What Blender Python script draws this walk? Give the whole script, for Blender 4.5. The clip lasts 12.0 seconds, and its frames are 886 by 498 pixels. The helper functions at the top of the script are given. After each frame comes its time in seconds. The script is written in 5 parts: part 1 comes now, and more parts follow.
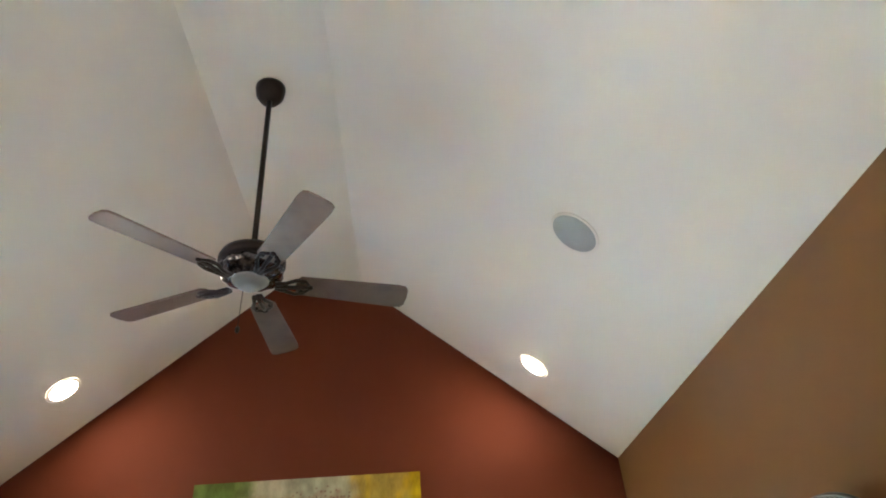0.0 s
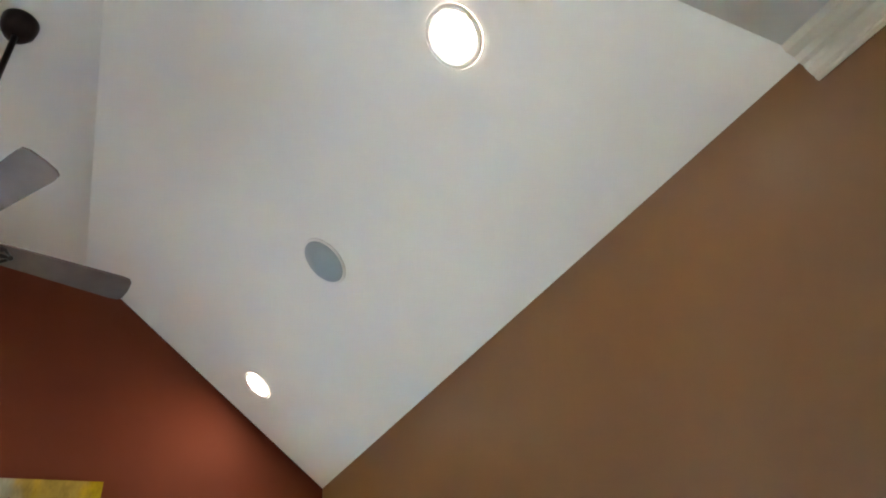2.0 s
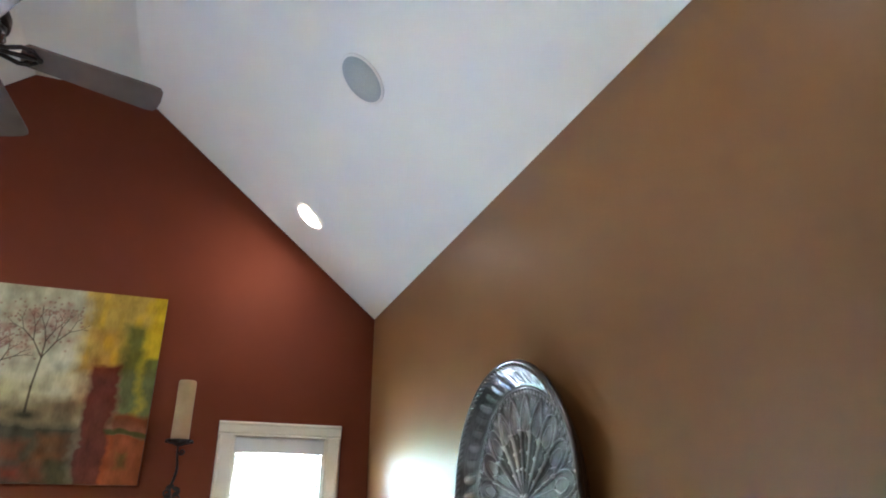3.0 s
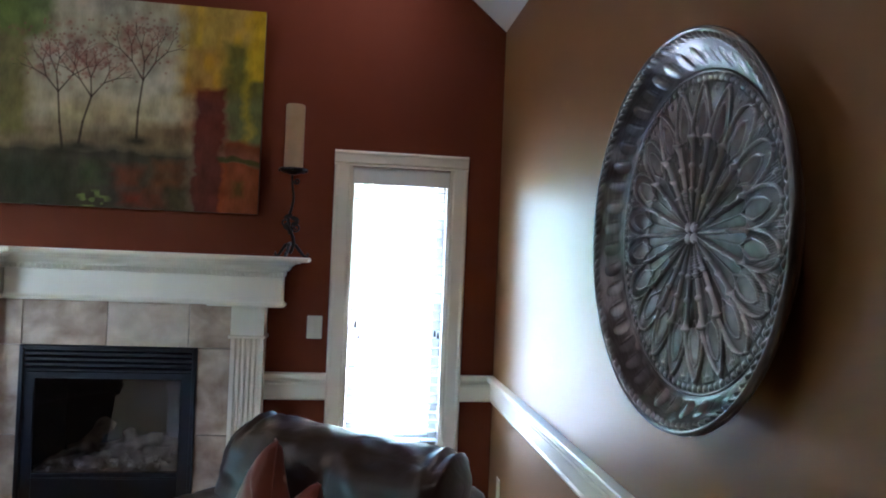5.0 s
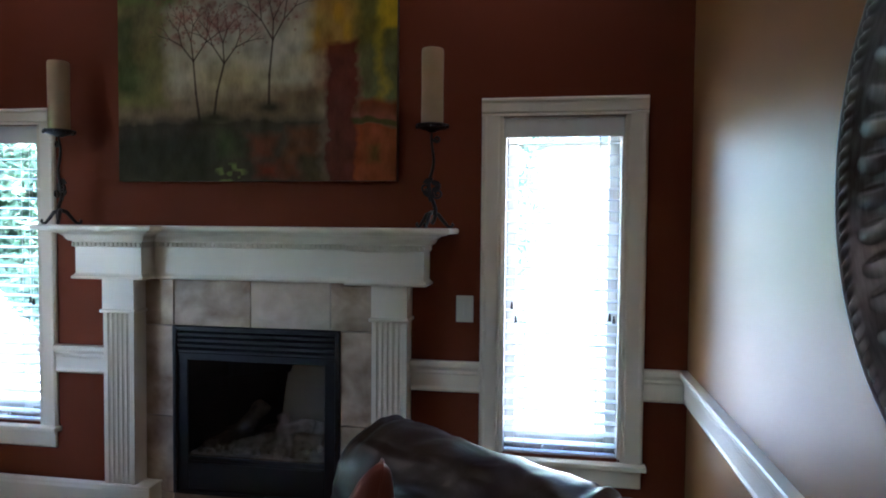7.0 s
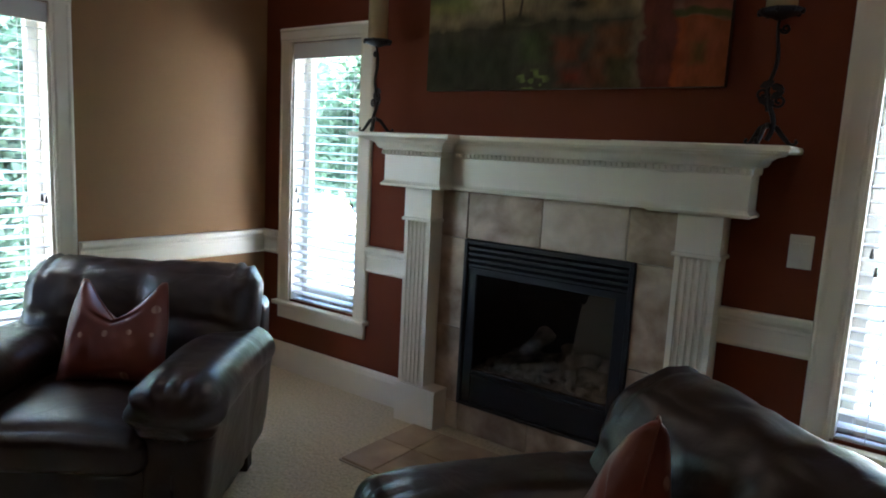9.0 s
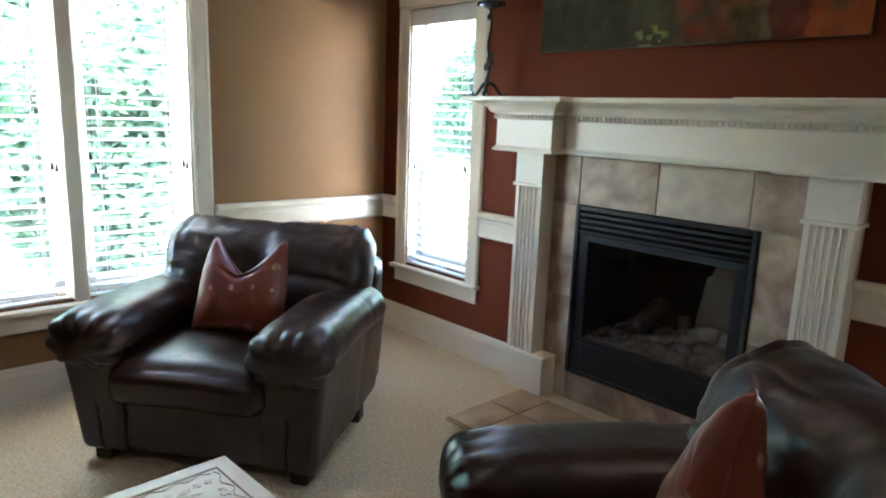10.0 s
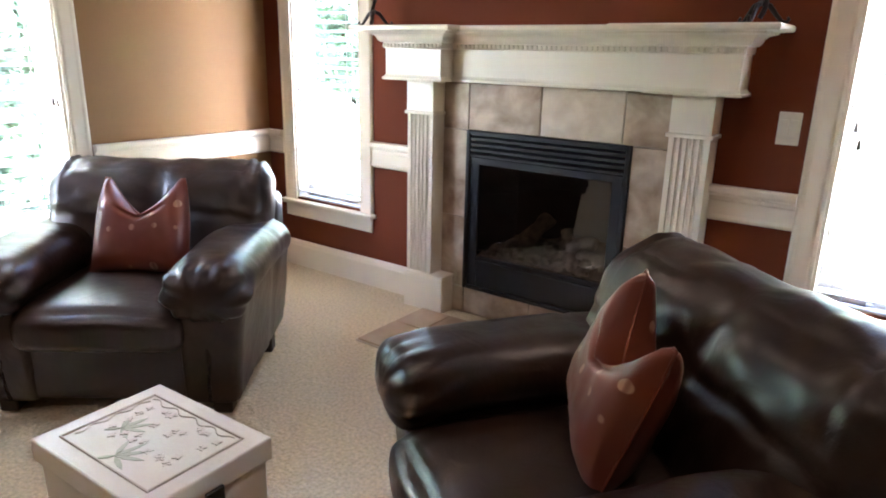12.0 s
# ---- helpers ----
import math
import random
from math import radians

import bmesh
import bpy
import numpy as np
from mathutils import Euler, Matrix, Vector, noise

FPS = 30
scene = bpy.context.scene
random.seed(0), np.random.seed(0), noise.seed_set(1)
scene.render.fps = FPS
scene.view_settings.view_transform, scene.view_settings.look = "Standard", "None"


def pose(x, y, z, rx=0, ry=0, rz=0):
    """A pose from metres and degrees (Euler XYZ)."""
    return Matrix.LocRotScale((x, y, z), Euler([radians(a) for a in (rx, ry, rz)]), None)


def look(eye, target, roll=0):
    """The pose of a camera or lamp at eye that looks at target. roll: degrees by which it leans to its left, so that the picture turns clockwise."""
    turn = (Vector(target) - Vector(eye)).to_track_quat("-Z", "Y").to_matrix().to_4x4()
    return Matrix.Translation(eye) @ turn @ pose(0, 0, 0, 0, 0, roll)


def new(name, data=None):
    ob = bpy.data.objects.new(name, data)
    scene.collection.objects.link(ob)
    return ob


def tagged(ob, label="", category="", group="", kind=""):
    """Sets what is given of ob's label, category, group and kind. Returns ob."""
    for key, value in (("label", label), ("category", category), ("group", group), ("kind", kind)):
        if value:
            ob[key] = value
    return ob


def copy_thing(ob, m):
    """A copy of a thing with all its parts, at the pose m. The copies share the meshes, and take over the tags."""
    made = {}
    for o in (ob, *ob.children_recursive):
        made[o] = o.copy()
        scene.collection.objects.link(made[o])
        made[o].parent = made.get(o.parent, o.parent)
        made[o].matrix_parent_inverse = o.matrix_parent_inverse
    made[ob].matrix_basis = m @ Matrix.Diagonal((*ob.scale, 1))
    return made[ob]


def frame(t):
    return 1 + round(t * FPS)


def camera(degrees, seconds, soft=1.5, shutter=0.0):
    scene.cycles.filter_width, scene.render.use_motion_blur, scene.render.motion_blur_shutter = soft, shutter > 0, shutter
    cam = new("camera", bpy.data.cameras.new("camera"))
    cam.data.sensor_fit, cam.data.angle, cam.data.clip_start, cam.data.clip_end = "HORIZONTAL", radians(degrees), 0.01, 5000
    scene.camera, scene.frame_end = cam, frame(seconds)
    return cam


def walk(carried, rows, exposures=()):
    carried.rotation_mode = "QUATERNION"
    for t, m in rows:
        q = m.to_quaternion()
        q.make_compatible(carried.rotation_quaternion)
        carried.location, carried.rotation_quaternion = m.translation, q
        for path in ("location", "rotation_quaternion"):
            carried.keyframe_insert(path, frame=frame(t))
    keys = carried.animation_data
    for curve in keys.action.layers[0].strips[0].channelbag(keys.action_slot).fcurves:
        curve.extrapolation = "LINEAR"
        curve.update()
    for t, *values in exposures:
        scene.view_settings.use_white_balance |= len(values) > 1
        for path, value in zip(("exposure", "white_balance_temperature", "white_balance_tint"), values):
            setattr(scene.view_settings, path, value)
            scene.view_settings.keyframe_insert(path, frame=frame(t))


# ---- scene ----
# ---------------- camera ----------------
cam = camera(67.6, 12.0, soft=1.9)
PATH = [
    (0, (-1.342, -4.249, 1.577), (-1.214, -2.585, 2.680), -4.7),
    (0.5, (-1.320, -4.260, 1.570), (-0.829, -2.656, 2.659), -6.4),
    (1, (-1.320, -4.262, 1.587), (-0.679, -2.715, 2.681), -6.1),
    (1.5, (-1.300, -4.291, 1.617), (-0.577, -2.792, 2.726), -5.7),
    (2, (-1.270, -4.277, 1.589), (-0.478, -2.812, 2.696), -5.3),
    (2.5, (-1.111, -4.187, 1.585), (-0.292, -2.648, 2.565), -4.3),
    (3, (-1.052, -4.149, 1.503), (-0.409, -2.413, 2.258), 0.2),
    (3.4, (-0.931, -4.013, 1.545), (-0.445, -2.125, 1.989), 2.4),
    (3.5, (-0.952, -3.973, 1.545), (-0.484, -2.068, 1.933), 2.3),
    (3.7, (-0.965, -3.901, 1.511), (-0.518, -1.975, 1.811), 2.8),
    (5.3, (-0.694, -3.435, 1.472), (-0.458, -1.448, 1.463), 2.2),
    (5.5, (-0.652, -3.356, 1.480), (-0.431, -1.368, 1.450), 2.3),
    (6, (-0.658, -3.193, 1.475), (-0.479, -1.201, 1.486), 1.9),
    (6.5, (-0.602, -3.082, 1.476), (-0.535, -1.085, 1.400), 0.6),
    (6.7, (-0.576, -3.030, 1.482), (-0.684, -1.034, 1.410), 0.1),
    (8.3, (-0.632, -2.713, 1.371), (-1.371, -0.867, 1.156), 4.1),
    (8.5, (-0.638, -2.689, 1.375), (-1.483, -0.894, 1.122), 3.9),
    (9, (-0.613, -2.625, 1.374), (-1.782, -1.028, 1.084), 3),
    (9.5, (-0.572, -2.576, 1.360), (-1.934, -1.152, 1.020), 2.4),
    (10, (-0.540, -2.565, 1.355), (-1.983, -1.238, 0.959), 2.1),
    (10.5, (-0.557, -2.641, 1.352), (-1.932, -1.245, 0.951), 2.3),
    (11, (-0.550, -2.698, 1.337), (-1.823, -1.227, 0.874), 2.2),
    (11.5, (-0.540, -2.724, 1.333), (-1.723, -1.200, 0.808), 1.7),
    (12, (-0.536, -2.757, 1.330), (-1.662, -1.205, 0.762), 1.3),
]
walk(cam, [(t, look(eye, target, roll)) for t, eye, target, roll in PATH],
     exposures=[(0.0, 7.35, 6150, 7), (0.5, 7.2, 6150, 7), (1.5, 7.2, 6000, 7), (2.5, 7.25, 5700, 8), (3.0, 7.45, 5350, 10), (3.5, 7.5, 5250, 12), (5.3, 6.25, 5150, 18), (6.5, 6.0, 5150, 18), (8.3, 4.75, 5500, 16), (8.7, 4.95, 5600, 15), (9.3, 5.85, 5800, 11), (10.0, 6.35, 5850, 13), (11.0, 6.72, 6150, 21), (12.0, 7.0, 6300, 24)])

# ---------------- light ----------------
world = bpy.data.worlds.new("sky")
scene.world = world
world.use_nodes = True
wn = world.node_tree.nodes
sky = wn.new("ShaderNodeTexSky")
sky.sky_type = "NISHITA"
sky.sun_disc = False
sky.sun_elevation = radians(52)
sky.sun_rotation = radians(165)
sky.air_density, sky.dust_density = 1.0, 3.0
wn["Background"].inputs[1].default_value = 0.15
world.node_tree.links.new(sky.outputs[0], wn["Background"].inputs[0])

sun = new("sun", bpy.data.lights.new("sun", "SUN"))
sun.data.energy, sun.data.angle, sun.data.color = 5.0, radians(0.6), (1.0, 0.95, 0.87)
sun.matrix_world = look((2, -10, 15), (0, 2, 0))


def ceiling_spot(x, y, z, watts):
    lamp = new("spot_lamp", bpy.data.lights.new("spot_lamp", "SPOT"))
    lamp.data.energy, lamp.data.color = watts, (1.0, 0.58, 0.27)
    lamp.data.spot_size, lamp.data.spot_blend, lamp.data.shadow_soft_size = radians(96), 0.6, 0.06
    lamp.matrix_world = look((x, y, z), (x + (0.5 if x < MID else -0.5) * SLOPE, y, z - 1))
    return lamp


SLOPE = 0.835
EAVE = 2.73
FLAT_Z = 4.10
W = 3.91          # room width; the walls stand at x = 0 and x = -W
VAULT_END = -3.757
MID = -W / 2
DOWNLIGHTS = [(-0.552, -0.473), (-0.572, -3.178), (-3.358, -0.47), (-3.338, -3.18)]
for dx, dy in DOWNLIGHTS:
    ceiling_spot(dx, dy, EAVE + SLOPE * min(-dx, W + dx) - 0.09, 0.017)

# ---------------- materials ----------------


def material(name, color, rough=0.5, metal=0.0, second=None, scale=8.0, bump=0.0, bump_scale=200.0, mix=0.5, detail=6.0, coat=0.0, sheen=0.0, rough_var=0.0, shuffle=False):
    m = bpy.data.materials.new(name)
    m.use_nodes = True
    nt = m.node_tree
    b = nt.nodes["Principled BSDF"]
    b.inputs["Roughness"].default_value = rough
    b.inputs["Metallic"].default_value = metal
    b.inputs["Coat Weight"].default_value = coat
    b.inputs["Sheen Weight"].default_value = sheen
    coords = nt.nodes.new("ShaderNodeTexCoord")
    n1 = nt.nodes.new("ShaderNodeTexNoise")
    n1.inputs["Scale"].default_value, n1.inputs["Detail"].default_value = scale, detail
    place = coords.outputs["Object"]
    if shuffle:
        info = nt.nodes.new("ShaderNodeObjectInfo")
        far = nt.nodes.new("ShaderNodeVectorMath")
        far.operation = "SCALE"
        far.inputs[0].default_value = (31.0, 17.0, 23.0)
        nt.links.new(info.outputs["Random"], far.inputs["Scale"])
        add = nt.nodes.new("ShaderNodeVectorMath")
        nt.links.new(coords.outputs["Object"], add.inputs[0])
        nt.links.new(far.outputs[0], add.inputs[1])
        place = add.outputs[0]
        n1.inputs["Distortion"].default_value = 0.3
    nt.links.new(place, n1.inputs["Vector"])
    ramp = nt.nodes.new("ShaderNodeValToRGB")
    c2 = second or tuple(c * 0.82 for c in color)
    ramp.color_ramp.elements[0].position, ramp.color_ramp.elements[1].position = 0.5 - mix / 2, 0.5 + mix / 2
    ramp.color_ramp.elements[0].color, ramp.color_ramp.elements[1].color = (*c2, 1), (*color, 1)
    nt.links.new(n1.outputs["Fac"], ramp.inputs["Fac"])
    nt.links.new(ramp.outputs["Color"], b.inputs["Base Color"])
    if rough_var:
        mr = nt.nodes.new("ShaderNodeMapRange")
        mr.inputs["To Min"].default_value, mr.inputs["To Max"].default_value = rough - rough_var, rough + rough_var
        nt.links.new(n1.outputs["Fac"], mr.inputs["Value"])
        nt.links.new(mr.outputs["Result"], b.inputs["Roughness"])
    if bump:
        n2 = nt.nodes.new("ShaderNodeTexNoise")
        n2.inputs["Scale"].default_value, n2.inputs["Detail"].default_value = bump_scale, 4.0
        nt.links.new(coords.outputs["Object"], n2.inputs["Vector"])
        bp = nt.nodes.new("ShaderNodeBump")
        bp.inputs["Strength"].default_value, bp.inputs["Distance"].default_value = bump, 0.004
        nt.links.new(n2.outputs["Fac"], bp.inputs["Height"])
        nt.links.new(bp.outputs["Normal"], b.inputs["Normal"])
    return m


def emitter(name, color, strength):
    m = bpy.data.materials.new(name)
    m.use_nodes = True
    b = m.node_tree.nodes["Principled BSDF"]
    b.inputs["Base Color"].default_value = (0.8, 0.8, 0.8, 1)
    b.inputs["Emission Color"].default_value = (*color, 1)
    b.inputs["Emission Strength"].default_value = strength
    return m


def glass(name, tint=(0.95, 0.97, 0.96), gloss=0.06):
    m = bpy.data.materials.new(name)
    m.use_nodes = True
    nt = m.node_tree
    nt.nodes.remove(nt.nodes["Principled BSDF"])
    clear = nt.nodes.new("ShaderNodeBsdfTransparent")
    clear.inputs["Color"].default_value = (*tint, 1)
    shine = nt.nodes.new("ShaderNodeBsdfGlossy")
    shine.inputs["Roughness"].default_value = 0.02
    both = nt.nodes.new("ShaderNodeMixShader")
    both.inputs[0].default_value = gloss
    nt.links.new(clear.outputs[0], both.inputs[1])
    nt.links.new(shine.outputs[0], both.inputs[2])
    nt.links.new(both.outputs[0], nt.nodes["Material Output"].inputs[0])
    return m


RED = material("red_paint", (0.152, 0.034, 0.0125), 0.75, second=(0.138, 0.030, 0.011), scale=3, bump=0.12, bump_scale=350)
TAN = material("tan_paint", (0.235, 0.109, 0.034), 0.41, second=(0.218, 0.100, 0.031), scale=2, bump=0.12, bump_scale=350)
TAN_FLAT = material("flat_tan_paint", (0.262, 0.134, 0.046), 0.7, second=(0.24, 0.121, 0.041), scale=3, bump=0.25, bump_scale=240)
RED.node_tree.nodes["Principled BSDF"].inputs["Specular IOR Level"].default_value = 0.2
CEILING = material("ceiling_paint", (0.84, 0.82, 0.78), 0.8, second=(0.82, 0.80, 0.76), scale=2, bump=0.15, bump_scale=250)
TRIM = material("cream_gloss_paint", (0.80, 0.74, 0.63), 0.32, second=(0.76, 0.70, 0.59), scale=5, bump=0.05, bump_scale=120)
CARPET = material("beige_carpet", (0.74, 0.62, 0.415), 0.95, second=(0.47, 0.38, 0.25), scale=75, bump=1.0, bump_scale=190, mix=0.42, detail=5, sheen=0.25)
STONE = material("travertine", (0.56, 0.43, 0.31), 0.42, second=(0.23, 0.15, 0.092), scale=8.5, bump=0.35, bump_scale=45, mix=0.42, detail=10, rough_var=0.1, shuffle=True)
STONE_LIGHT = material("pale_travertine", (0.66, 0.56, 0.44), 0.42, second=(0.40, 0.30, 0.21), scale=8, bump=0.3, bump_scale=60, mix=0.5, detail=9, rough_var=0.1, shuffle=True)
HEARTH = material("hearth_stone", (0.50, 0.37, 0.25), 0.45, second=(0.30, 0.20, 0.13), scale=6, bump=0.25, bump_scale=60, mix=0.45, detail=9, shuffle=True)
GROUT = material("grout", (0.54, 0.45, 0.36), 0.9, scale=40, bump=0.3)
BLACK = material("black_enamel", (0.010, 0.010, 0.011), 0.40, second=(0.007, 0.007, 0.008), scale=20, bump=0.08, bump_scale=300)
SOOT = material("firebrick", (0.03, 0.028, 0.028), 0.9, second=(0.018, 0.018, 0.018), scale=5, bump=0.08, bump_scale=20)
LOG = material("ceramic_log", (0.34, 0.25, 0.17), 0.9, second=(0.10, 0.065, 0.045), scale=18, bump=0.9, bump_scale=60, mix=0.4)
BLIND = material("white_blind", (0.76, 0.76, 0.74), 0.45, scale=5)
SASH = material("window_vinyl", (0.74, 0.71, 0.63), 0.35, scale=5)
PLASTIC = material("ivory_plastic", (0.74, 0.70, 0.62), 0.3, scale=5)
DARK = material("dark_tassel", (0.03, 0.025, 0.02), 0.5, scale=30)
PANE = glass("window_glass")
FIRE_GLASS = glass("fireplace_glass", (0.74, 0.75, 0.77), 0.10)
LAMP = emitter("lamp_lens", (1.0, 0.82, 0.62), 0.9)
GRILLE = material("speaker_grille", (0.40, 0.44, 0.46), 0.6, scale=400, mix=0.2)

# ---------------- mesh helpers ----------------


def box(bm, a, b, bevel=0.0, seg=1):
    a, b = Vector(a), Vector(b)
    made = bmesh.ops.create_cube(bm, size=1.0)
    for v in made["verts"]:
        v.co = Vector([(a[i] + b[i]) / 2 + v.co[i] * (b[i] - a[i]) for i in range(3)])
    if bevel:
        es = list({e for v in made["verts"] for e in v.link_edges})
        bmesh.ops.bevel(bm, geom=es, offset=bevel, segments=seg, affect="EDGES", profile=0.5)
    return bm


def tube(bm, points, radii, sides=10, caps=True):
    """A round bar through points, with a radius at each."""
    points = [Vector(p) for p in points]
    rings = []
    side = None
    for i, p in enumerate(points):
        way = (points[min(i + 1, len(points) - 1)] - points[max(i - 1, 0)]).normalized()
        if side is None:
            side = way.orthogonal().normalized()
        side = (side - way * side.dot(way)).normalized()
        up = way.cross(side)
        r = radii[i] if isinstance(radii, (list, tuple)) else radii
        rings.append([bm.verts.new(p + (side * math.cos(2 * math.pi * k / sides) + up * math.sin(2 * math.pi * k / sides)) * r) for k in range(sides)])
    for a, b in zip(rings, rings[1:]):
        for k in range(sides):
            bm.faces.new((a[k], a[(k + 1) % sides], b[(k + 1) % sides], b[k]))
    if caps:
        bm.faces.new(rings[0][::-1])
        bm.faces.new(rings[-1])
    return bm


def lathe(bm, profile, sides=24, centre=(0, 0, 0)):
    """Turns (radius, height) pairs about the z axis."""
    c = Vector(centre)
    rings = [[bm.verts.new(c + Vector((r * math.cos(2 * math.pi * k / sides), r * math.sin(2 * math.pi * k / sides), z))) for k in range(sides)] for r, z in profile]
    for a, b in zip(rings, rings[1:]):
        for k in range(sides):
            bm.faces.new((a[k], a[(k + 1) % sides], b[(k + 1) % sides], b[k]))
    bm.faces.new(rings[0][::-1])
    bm.faces.new(rings[-1])
    return bm


def sweep(bm, profile, a, b, out):
    """A moulding from a to b: profile pairs are (distance out of the wall, height)."""
    a, b, out = Vector(a), Vector(b), Vector(out)
    ends = [[bm.verts.new(p + out * d + Vector((0, 0, h))) for d, h in profile] for p in (a, b)]
    n = len(profile)
    for k in range(n):
        bm.faces.new((ends[0][k], ends[0][(k + 1) % n], ends[1][(k + 1) % n], ends[1][k]))
    bm.faces.new(ends[0])
    bm.faces.new(ends[1][::-1])
    return bm


def finish(name, bm, mat, smooth=False):
    bmesh.ops.recalc_face_normals(bm, faces=bm.faces)
    me = bpy.data.meshes.new(name)
    bm.to_mesh(me)
    bm.free()
    me.materials.append(mat)
    if smooth:
        for p in me.polygons:
            p.use_smooth = True
    return me


def part(name, bm, mat, parent, label="", smooth=False):
    ob = new(name, finish(name, bm, mat, smooth))
    ob.parent = parent
    if label:
        ob["label"] = label
    return ob


def structure(name, bm, mat, label, category, smooth=False):
    return tagged(new(name, finish(name, bm, mat, smooth)), label, category, kind="structure")


def thing(name, m, label, category, group=""):
    ob = new(name)
    ob.empty_display_size = 0.1
    ob.matrix_basis = m
    return tagged(ob, label, category, group)


def panel_wall(bm, us, vs, holes, at):
    """A wall of thickness with holes: us, vs are cut lines, holes (u0, v0, u1, v1), at(u, v, side) gives the place."""
    def solid(i, j):
        if not (0 <= i < len(us) - 1 and 0 <= j < len(vs) - 1):
            return False
        u, v = (us[i] + us[i + 1]) / 2, (vs[j] + vs[j + 1]) / 2
        return not any(h[0] < u < h[2] and h[1] < v < h[3] for h in holes)
    seen = {}

    def vert(u, v, s):
        key = (round(u, 4), round(v, 4), s)
        if key not in seen:
            seen[key] = bm.verts.new(at(u, v, s))
        return seen[key]
    for i in range(len(us) - 1):
        for j in range(len(vs) - 1):
            if not solid(i, j):
                continue
            u0, u1, v0, v1 = us[i], us[i + 1], vs[j], vs[j + 1]
            for s in (0, 1):
                bm.faces.new([vert(*q, s) for q in ((u0, v0), (u1, v0), (u1, v1), (u0, v1))])
            for di, dj, e in ((-1, 0, ((u0, v0), (u0, v1))), (1, 0, ((u1, v0), (u1, v1))), (0, -1, ((u0, v0), (u1, v0))), (0, 1, ((u0, v1), (u1, v1)))):
                if not solid(i + di, j + dj):
                    bm.faces.new([vert(*e[0], 0), vert(*e[1], 0), vert(*e[1], 1), vert(*e[0], 1)])


# ---------------- the shell ----------------
RWIN = (-0.801, -0.277)      # the narrow windows beside the fireplace, inner edges
LWIN = (-3.67, -3.126)
SIDE_WINS = [(-1.745, -1.218), (-2.332, -1.805)]
Z0, Z1 = 0.445, 1.944
FB = (-2.388, -1.547, 0.148, 0.968)
BACK = -8.0

bm = bmesh.new()
box(bm, (-W - 0.2, BACK - 0.15, -0.15), (0.15, 0.15, 0))
floor = structure("floor", bm, CARPET, "beige cut-pile carpet over the whole room", "floor")

bm = bmesh.new()
panel_wall(bm, [-W - 0.15, LWIN[0], LWIN[1], FB[0] + 0.04, FB[1] - 0.04, RWIN[0], RWIN[1], 0.15], [0, FB[2] + 0.03, Z0, FB[3] - 0.03, Z1, EAVE],
           [(LWIN[0], Z0, LWIN[1], Z1), (RWIN[0], Z0, RWIN[1], Z1), (FB[0] + 0.04, FB[2] + 0.03, FB[1] - 0.04, FB[3] - 0.03)], lambda u, v, s: (u, 0.16 * s, v))
k = (FLAT_Z - EAVE) / SLOPE
gable = [(0.15, EAVE), (0.15, EAVE + 0.05), (-k, FLAT_Z + 0.05), (k - W, FLAT_Z + 0.05), (-W - 0.15, EAVE + 0.05), (-W - 0.15, EAVE)]
ends = [[bm.verts.new((x, y, z)) for x, z in gable] for y in (0, 0.16)]
bm.faces.new(ends[0])
bm.faces.new(ends[1][::-1])
for a in range(6):
    bm.faces.new((ends[0][a], ends[0][(a + 1) % 6], ends[1][(a + 1) % 6], ends[1][a]))
structure("wall_north", bm, RED, "brick-red painted gable wall with a fireplace", "wall")

bm = bmesh.new()
box(bm, (0, BACK, 0), (0.15, 0, EAVE + 0.05))
structure("wall_east", bm, TAN, "tan painted wall with satin sheen", "wall")

bm = bmesh.new()
panel_wall(bm, [BACK, SIDE_WINS[1][0], SIDE_WINS[1][1], SIDE_WINS[0][0], SIDE_WINS[0][1], 0], [0, Z0, Z1, EAVE + 0.05],
           [(a, Z0, b, Z1) for a, b in SIDE_WINS], lambda u, v, s: (-W - 0.15 * s, u, v))
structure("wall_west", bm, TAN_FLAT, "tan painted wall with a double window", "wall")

bm = bmesh.new()
box(bm, (-W, BACK - 0.15, 0), (0, BACK, EAVE))
structure("wall_south", bm, TAN, "plain tan painted wall", "wall")

# vaulted ceiling: two slopes and a flat strip, each with thickness
bm = bmesh.new()
sec = [(0.15, EAVE - 0.15 * SLOPE), (0, EAVE), (-k, FLAT_Z), (k - W, FLAT_Z), (-W, EAVE), (-W - 0.15, EAVE - 0.15 * SLOPE)]
lo = [[bm.verts.new((x, y, z + dz)) for x, z in sec[1:5]] for y in (-0.0, VAULT_END) for dz in (0, 0.12)]
for a in range(3):
    bm.faces.new((lo[0][a], lo[0][a + 1], lo[2][a + 1], lo[2][a]))
    bm.faces.new((lo[1][a], lo[1][a + 1], lo[3][a + 1], lo[3][a]))
ceiling = structure("ceiling", bm, CEILING, "white vaulted ceiling with two slopes and a flat ridge strip", "ceiling")

bm = bmesh.new()
box(bm, (-W, BACK, EAVE), (0, VAULT_END, EAVE + 0.12))
structure("ceiling_flat", bm, CEILING, "flat white ceiling over the adjoining space", "ceiling")
bm = bmesh.new()
gab = [bm.verts.new((x, y, z)) for y in (VAULT_END, VAULT_END - 0.12) for x, z in ((0, EAVE + 0.12), (-k, FLAT_Z + 0.12), (k - W, FLAT_Z + 0.12), (-W, EAVE + 0.12))]
bm.faces.new(gab[:4])
bm.faces.new(gab[4:][::-1])
structure("wall_gable", bm, CEILING, "white painted gable above the flat ceiling", "wall")

